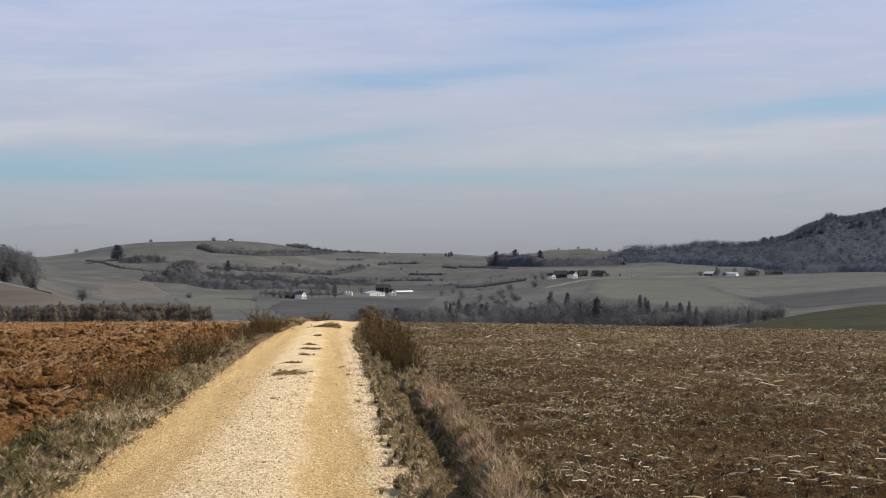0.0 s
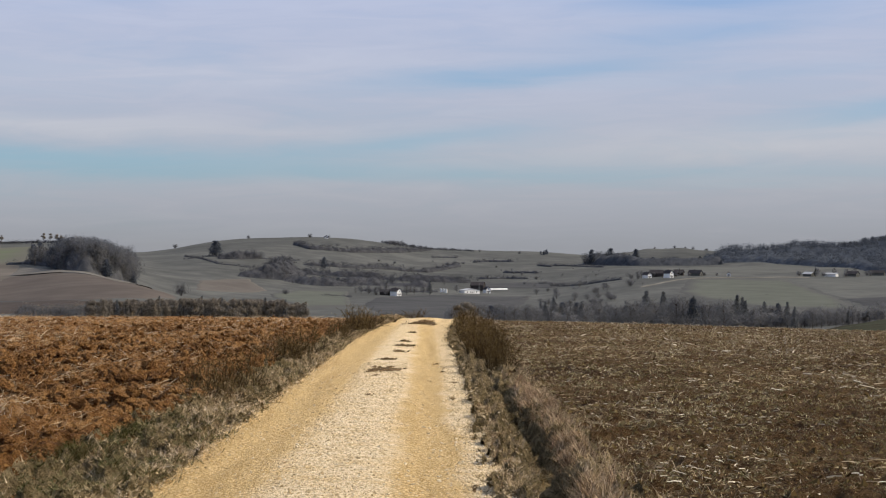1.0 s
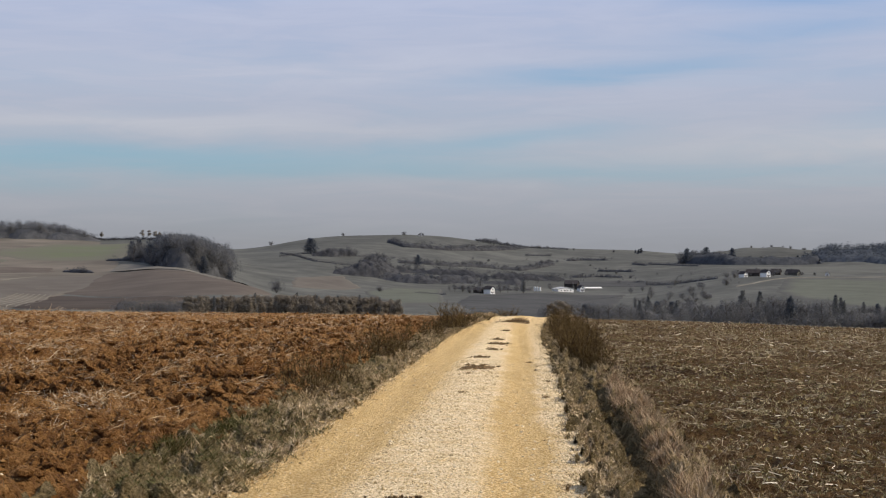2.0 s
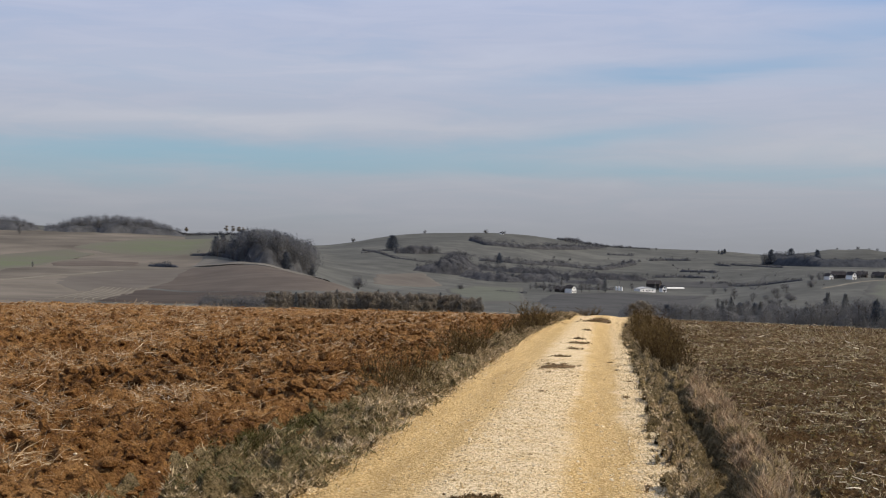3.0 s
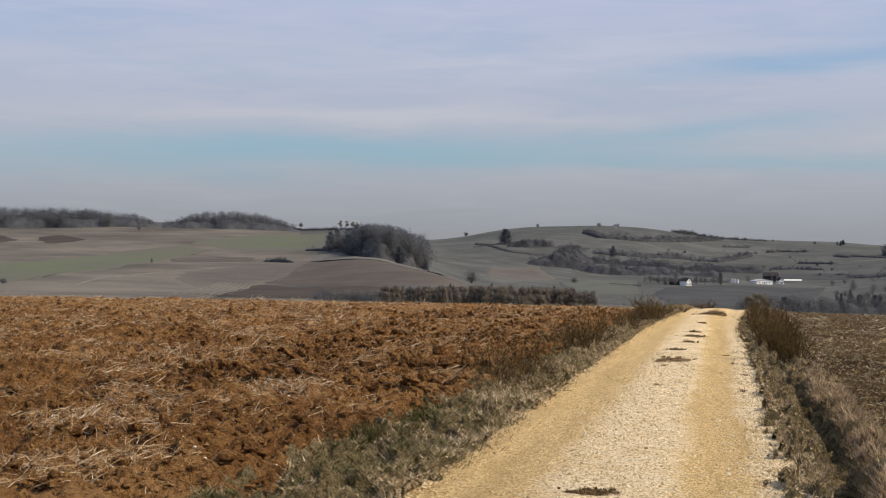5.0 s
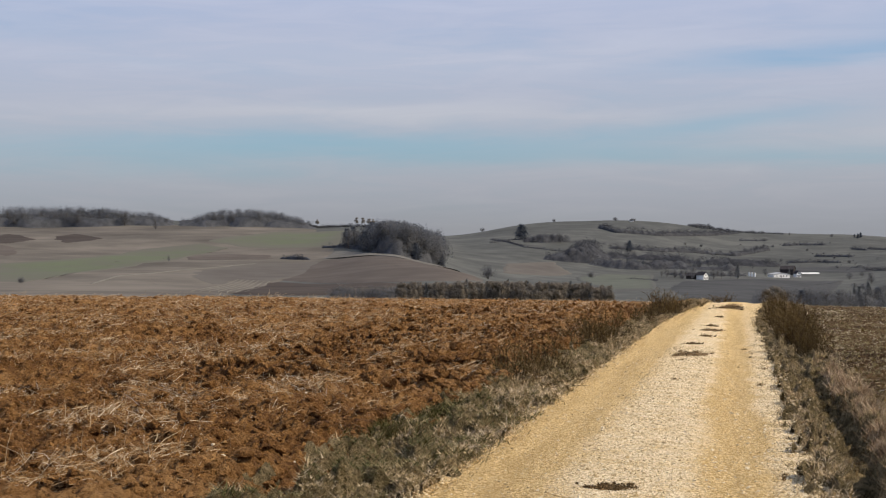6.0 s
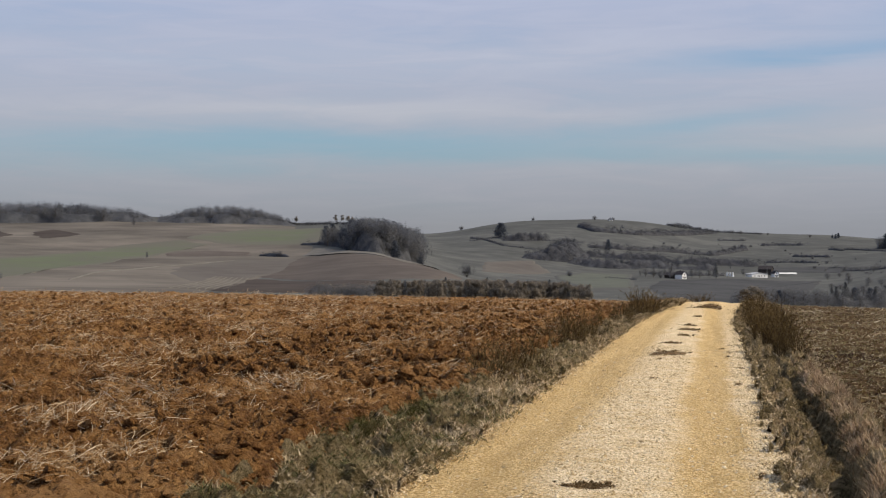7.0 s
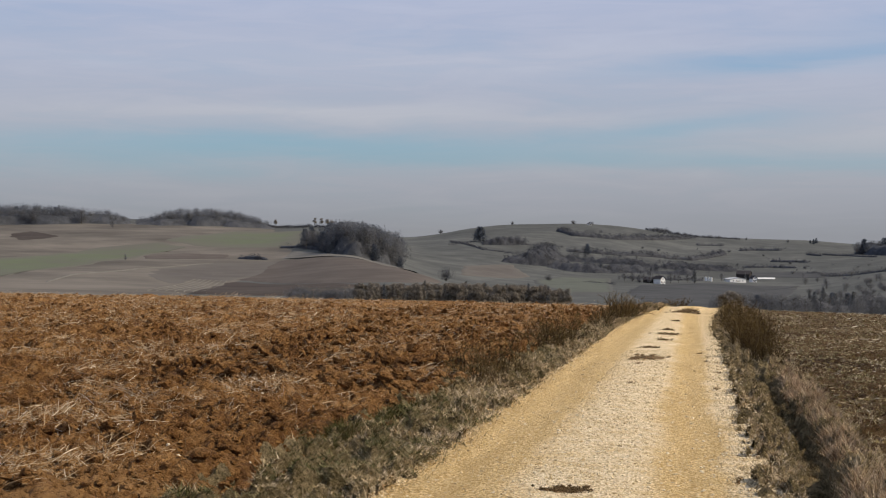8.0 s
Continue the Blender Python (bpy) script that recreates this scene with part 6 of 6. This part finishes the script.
HEDGES = [
    ([(-346, 2151), (-312, 2069), (-264, 2101), (-221, 2246), (-204, 2304), (-182, 2370)], 10.0),
    ([(-281, 1802), (-232, 1842), (-188, 1911), (-143, 1941), (-109, 2098)], 8.0),
    ([(-433, 1839), (-357, 1683), (-319, 1688)], 2.6), ([(-416, 1760), (-394, 1805), (-366, 1779), (-320, 1830), (-290, 1850)], 2.6),
]
HEDGES += [
    ([(-95, 2195), (-71, 2214), (-34, 2214)], 5.5), ([(-1, 2158), (21, 2135)], 5.5), ([(-47, 2005), (-34, 2000), (3, 1976)], 5.5),
    ([(-75, 1865), (-40, 1880), (-10, 1871)], 5.0), ([(-1, 1748), (17, 1751)], 4.5), ([(-210, 1720), (-160, 1730), (-100, 1800)], 4.5),
    ([(-240, 2250), (-200, 2330), (-170, 2400)], 4.5), ([(-160, 2260), (-120, 2280)], 4.0), ([(20, 2160), (60, 2130), (90, 2090)], 4.0),
    ([(-180, 1520), (-130, 1500), (-100, 1530)], 3.5), ([(15, 1700), (60, 1640), (90, 1620)], 4.0), ([(-200, 1400), (-170, 1390)], 2.5),
]
for path, tall in HEDGES:
    wood("hedge", [(*p, tall * G.uniform(0.6, 1.2)) for p in line(path, tall * 0.42, tall * 0.35, G)], "dark leafless hedge along the contour of the hill", M_HEDGE, 96, 0.45, G, 0.055, 1.4, 0.8,
         body=lambda h: ridge_body(h, path, tall * 0.62, tall * 1.3, G))

wood("orchard_scrub", [(x, y, G.uniform(5, 10)) for x, y in line([(6, 1890), (20, 1660), (40, 1560), (66, 1420)], 24, 26, G) + line([(40, 1800), (86, 1760), (92, 1640)], 30, 18, G)],
     "sparse grey orchard trees between the farms", M_BARE, 210, 0.25, G, 0.04, 1.7, 0.3)
for k in range(20):
    a = 1.75 + 5.0 * (k + RNG.uniform(-0.4, 0.4)) / 19
    r = 2190 + RNG.uniform(-25, 40)
    x, y = polar(a, r)
    goal = (-0.10 if a < 3.7 else -0.36) + RNG.uniform(-0.1, 0.08)
    plant("fir" if k % 3 == 1 else "bare", x, y, max(EYE + r * math.tan(radians(goal)) - float(land(x, y)), 6.0), "tree rising out of the ridge wood", "trees of the ridge wood")
for k in range(7):
    a = 4.6 + 1.7 * (k + RNG.uniform(-0.9, 0.9)) / 6
    r = 2790 + RNG.uniform(-10, 10)
    bush = plant("bush", *polar(a, r), RNG.uniform(3, 7), "small bush on top of the meadow knoll", "bushes on the meadow knoll")
    bush.location.z = EYE + r * math.tan(radians(-0.03 - 0.05 * (a - 5.0) ** 2 + 0.02 * math.sin(a * 5))) - 0.8
east_low = lambda a: -0.14 - 0.20 * min(max((a - 3.3) / 0.5, 0), 1) + 0.12 * min(max((a - 6.2) / 0.5, 0), 1) + 0.03 * math.sin(a * 9)
# a pale meadow knoll behind the ridge wood
ka, ks = np.radians(np.linspace(2.6, 7.6, 60)), np.linspace(0, 1, 14)[:, None]
kr = 2400 + 420 * ks + 0 * ka
kx, ky = kr * np.sin(ka), kr * np.cos(ka)
crest = EYE + kr * np.tan(np.radians(-0.03 - 0.05 * (np.degrees(ka) - 5.0) ** 2 + 0.02 * np.sin(np.degrees(ka) * 5)))
kz = land(kx, ky) - 1 + np.clip(crest - land(kx, ky) + 1, 0, None) * np.sin(ks * np.pi / 2 * 1.25)
tagged(sheet("meadow_knoll", np.stack([kx, ky, kz], -1).reshape(-1, 3), [grid_faces(14, 60)], M_LAND, None, True), "pale meadow knoll behind the ridge wood", "field", kind="structure")
spots = by_rise(inside([(68, 2175), (142, 2100), (205, 2122), (262, 2160), (262, 2300), (80, 2330)], 230, G), east_low, 4, 20)
east_ridge = [(68, 2175), (142, 2100), (205, 2122), (262, 2160), (262, 2300), (80, 2330)]
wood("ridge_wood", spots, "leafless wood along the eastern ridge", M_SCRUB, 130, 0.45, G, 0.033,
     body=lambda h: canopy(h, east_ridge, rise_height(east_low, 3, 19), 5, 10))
def east_cover(x, y):
    """Height of the closed wood, kept under the line of its tallest conifers."""
    r = np.hypot(x, y)
    room = EYE + r * np.tan(np.radians(east_sky(np.degrees(np.arctan2(x, y))) - 0.10)) - land(x, y)
    return 0.74 * np.clip(np.where(r > 2300, room, np.minimum(room, 15.0)), 2.0, 25.0)


east_hill = [(262, 2190), (321, 2172), (358, 2090), (405, 1972), (395, 1745), (461, 1762), (520, 1640), (900, 1900), (950, 2650), (620, 2700), (262, 2450)]


def east_tall(x, y):
    """Height of a tree there: even on the slope, up to the skyline on the crest."""
    r = math.hypot(x, y)
    room = (EYE + r * math.tan(radians(float(east_sky(math.degrees(math.atan2(x, y)))))) - float(land(x, y))) * G.uniform(0.86, 1.0)
    return min(max(room, 4.0), 27.0) if r > 2300 else min(max(room, 4.0), G.uniform(12, 18))


rows = [(x, y, east_tall(x, y)) for x, y in inside(east_hill, 2100, G) if x < 0.318 * y]
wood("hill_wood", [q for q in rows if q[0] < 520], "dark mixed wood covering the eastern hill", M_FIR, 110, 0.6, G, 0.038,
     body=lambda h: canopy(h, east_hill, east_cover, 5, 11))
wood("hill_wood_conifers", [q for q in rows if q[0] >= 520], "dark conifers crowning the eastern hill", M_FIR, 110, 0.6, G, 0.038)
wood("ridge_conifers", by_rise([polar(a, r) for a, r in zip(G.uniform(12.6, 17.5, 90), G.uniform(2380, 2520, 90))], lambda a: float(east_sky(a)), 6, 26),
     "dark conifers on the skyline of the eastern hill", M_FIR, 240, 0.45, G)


# ---------------------------------------------------------------- farms and houses


def box(x0, x1, y0, y1, z0, z1):
    bm = bmesh.new()
    bmesh.ops.create_cube(bm, size=1.0)
    for v in bm.verts:
        v.co = Vector((x0 + (v.co.x + 0.5) * (x1 - x0), y0 + (v.co.y + 0.5) * (y1 - y0), z0 + (v.co.z + 0.5) * (z1 - z0)))
    return bm


def gable(w, d, eave, ridge):
    """Walls with two gables; the ridge runs along y."""
    bm = bmesh.new()
    f = [bm.verts.new(p) for p in ((-w / 2, -d / 2, -1.5), (w / 2, -d / 2, -1.5), (w / 2, -d / 2, eave), (0, -d / 2, ridge), (-w / 2, -d / 2, eave))]
    k = [bm.verts.new((v.co.x, d / 2, v.co.z)) for v in f]
    bm.faces.new(f)
    bm.faces.new(k[::-1])
    for i in range(5):
        bm.faces.new((f[i], k[i], k[(i + 1) % 5], f[(i + 1) % 5]))
    bmesh.ops.recalc_face_normals(bm, faces=bm.faces)
    return bm


def roof(w, d, eave, ridge, over=0.5, thick=0.3):
    bm = bmesh.new()
    k = (ridge - eave) / (w / 2)
    pts = [(-w / 2 - over, eave - over * k), (0, ridge), (w / 2 + over, eave - over * k)]
    ring = [(x, z + thick) for x, z in pts] + [(x, z + 0.02) for x, z in reversed(pts)]
    f = [bm.verts.new((x, -d / 2 - over, z)) for x, z in ring]
    b = [bm.verts.new((x, d / 2 + over, z)) for x, z in ring]
    bm.faces.new(f), bm.faces.new(b[::-1])
    for i in range(6):
        bm.faces.new((f[i], b[i], b[(i + 1) % 6], f[(i + 1) % 6]))
    bmesh.ops.recalc_face_normals(bm, faces=bm.faces)
    return bm


def house(x, y, w, d, eave, ridge, turn, label, walls=M_WHITE, tiles=M_ROOF, windows=((-0.27, 1.0), (0.27, 1.0), (0.0, 3.7)), name="house", chimney=True):
    """turn: degrees by which the front gable is turned from facing the valley track."""
    ob = new(name)
    aim = math.degrees(math.atan2(x, y))
    ob.matrix_basis = pose(x, y, float(land(x, y)), 0, 0, -aim + turn)
    part("wall", gable(w, d, eave, ridge), walls, ob)
    part("roof", roof(w, d, eave, ridge), tiles, ob, "dark tiled roof" if tiles is M_ROOF else "")
    for u, z in windows:
        if z + 1.3 < eave + (ridge - eave) * (1 - 2 * abs(u)) + 0.2:
            frame_ob = part("window", box(u * w - 0.6, u * w + 0.6, -d / 2 - 0.05, -d / 2 + 0.1, z - 0.1, z + 1.3), M_SHEET, ob)
            part("pane", box(u * w - 0.5, u * w + 0.5, -d / 2 - 0.07, -d / 2 + 0.05, z, z + 1.2), M_GLASS, frame_ob, "dark window glass")
    part("door", box(-0.5, 0.5, -d / 2 - 0.06, -d / 2 + 0.1, 0, 2.0), M_WOOD, ob)
    if chimney:
        part("chimney", box(w * 0.12, w * 0.12 + 0.7, d * 0.1, d * 0.1 + 0.7, ridge - 1.2, ridge + 1.0), M_ROOF, ob)
    return tagged(ob, label, "house" if name == "house" else name.replace("_", " "))


house(-136, 1446, 6.4, 9, 4.6, 7.2, 48, "white plastered farmhouse with a dark gabled roof")
house(-146, 1452, 8, 9, 3.0, 5.5, 60, "low farm shed with a dark roof beside the house", M_WOOD, name="shed", windows=(), chimney=False)
house(-71, 1566, 20, 10, 3.0, 4.6, 38, "long low white barn with a grey roof", M_WHITE, M_SHEET, ((-0.3, 0.8), (-0.1, 0.8), (0.12, 0.8), (0.3, 0.8)), "barn", False)
house(-65, 1640, 11, 14, 5.5, 9.0, 78, "tall dark boarded barn behind the farm", M_WOOD, M_ROOF, (), "barn", False)
house(-54, 1600, 5, 7, 4, 6.5, 30, "small white farm building with a dark roof", name="shed", chimney=False)
house(114, 1599, 5.4, 8, 3.6, 5.9, 44, "white plastered house with a steep dark roof")
house(135, 1582, 5.8, 9, 4.6, 7.4, 46, "taller white plastered house with a dark roof")
house(125, 1612, 8, 14, 3.6, 6.8, 82, "dark-roofed outbuilding between two white houses", M_WOOD, name="shed", windows=(), chimney=False)
house(166, 1617, 7, 14, 2.6, 6.0, 62, "low grey house with a broad dark roof", M_GREYFIELD)
house(150, 1630, 7, 10, 3.0, 6.0, 80, "dark-roofed barn beside the low house", M_WOOD, name="barn", windows=(), chimney=False)
house(319, 1678, 7, 14, 2.4, 3.8, 66, "long low white stable with a grey roof", M_WHITE, M_SHEET, (), "stable", False)
house(294, 1671, 8, 10, 2.6, 4.6, 60, "low pale farm building with a sheet roof", M_GREYFIELD, M_SHEET, (), "barn", False)
house(345, 1690, 8, 12, 2.8, 5.6, 62, "grey house with a dark roof among trees", M_GREYFIELD)
house(378, 1720, 8, 16, 3.0, 5.5, 82, "grey barn at the edge of the wood", M_GREYFIELD, M_ROOF, (), "barn", False)
house(-341, 2428, 5, 6, 2.4, 4.0, 20, "small white house on top of the hill")
house(204, 1640, 4, 5, 2.4, 3.8, 0, "tiny white hut on the meadow", name="hut", windows=(), chimney=False)


def silo(x, y, wide, tall):
    ob = new("silo")
    ob.location = (x, y, float(land(x, y)))
    bm = bmesh.new()
    bmesh.ops.create_cone(bm, cap_ends=True, segments=20, radius1=wide / 2, radius2=wide / 2, depth=tall + 1, matrix=Matrix.Translation((0, 0, tall / 2 - 0.5)))
    part("tank", bm, M_WHITE, ob)
    bm = bmesh.new()
    bmesh.ops.create_cone(bm, cap_ends=True, segments=20, radius1=wide / 2 + 0.1, radius2=0.5, depth=0.4, matrix=Matrix.Translation((0, 0, tall + 0.2)))
    part("cap", bm, M_SHEET, ob)
    return tagged(ob, "upright white feed silo beside the barns", "silo", "silos of the farm")


for k in range(3):
    silo(-98.0 + 2.7 * k, 1532, 2.0, 3.7)


def tunnel(x, y, w, d, h, turn):
    """A plastic-covered tunnel greenhouse."""
    ob = new("tunnel_greenhouse")
    ob.matrix_basis = pose(x, y, float(land(x, y)), 0, 0, turn)
    a = np.linspace(0, np.pi, 12)
    v = np.stack([np.stack([np.cos(a) * w / 2, 0 * a + s, np.sin(a) * h], -1) for s in np.linspace(-d / 2, d / 2, 6)])
    sheet("cover", v.reshape(-1, 3), [grid_faces(6, 12)], M_WHITE, ob, True)
    for s in (-d / 2, d / 2):
        part("end_wall", box(-w / 2 + 0.2, w / 2 - 0.2, s - 0.05, s + 0.05, 0, h * 0.75), M_SHEET, ob)
    return tagged(ob, "low white plastic tunnel beside the farm", "greenhouse")


tunnel(-49, 1661, 5, 34, 1.4, -60)


# ---------------------------------------------------------------- single pieces of the near ground


def lump_mesh(name, mat, seed, rough, flat, cuts=2):
    """A broken lump about one metre across, of 80 uneven facets."""
    g = np.random.default_rng(seed)
    bm = bmesh.new()
    bmesh.ops.create_icosphere(bm, subdivisions=cuts, radius=0.5)
    push, shift = g.normal(0, 1, (4, 3)), g.uniform(0, 6.28, 4)
    for v in bm.verts:
        d = v.co.normalized()
        wave = sum(math.sin(3.1 * d.dot(Vector(p)) + q) for p, q in zip(push, shift)) / 4
        v.co = d * (0.5 + rough * wave + float(g.normal(0, 0.035)))
        v.co.z *= flat
    me = bpy.data.meshes.new(name)
    bm.to_mesh(me)
    bm.free()
    me.materials.append(mat)
    return me


def strew(name, meshes, count, parent, relief, across, along_y, sizes, seed):
    """Single pieces lying on the ground, parts of the sheet they belong to."""
    g = np.random.default_rng(seed)
    y = np.exp(g.uniform(np.log(along_y[0]), np.log(along_y[1]), count))
    u = across[0] + g.uniform(0, 1, count) * (across[1] - across[0] + across[2] * y)
    x, z = surface(u, y, relief)
    size = np.exp(g.uniform(np.log(sizes[0]), np.log(sizes[1]), count))
    for k in range(count):
        ob = new(name, meshes[k % len(meshes)])
        ob.parent = parent
        ob.matrix_basis = pose(x[k], y[k], z[k] + 0.10 * size[k], *g.normal(0, 16, 2), g.uniform(0, 360)) @ Matrix.Diagonal((size[k] * g.uniform(0.9, 1.5), size[k], size[k] * g.uniform(0.7, 1.1), 1))


FIELD, TRACK = bpy.data.objects["ploughed_field"], bpy.data.objects["track"]
strew("clod", [lump_mesh("clod", M_SOIL, 500 + k, 0.16, 0.8) for k in range(8)], 280, FIELD, ploughed, (-3.15, -5.2, -0.46), (8.8, 21), (0.06, 0.17), 61)
strew("stone", [lump_mesh("stone", M_STONE, 520 + k, 0.12, 0.65, 1) for k in range(5)], 130, FIELD, ploughed, (-3.2, -5.0, -0.5), (9, 34), (0.018, 0.05), 62)
strew("stone", [lump_mesh("stone", M_STONE, 530 + k, 0.12, 0.6, 1) for k in range(5)], 240, TRACK, worn, (-1.3, 0.7, 0.0), (8.8, 18), (0.016, 0.04), 63)
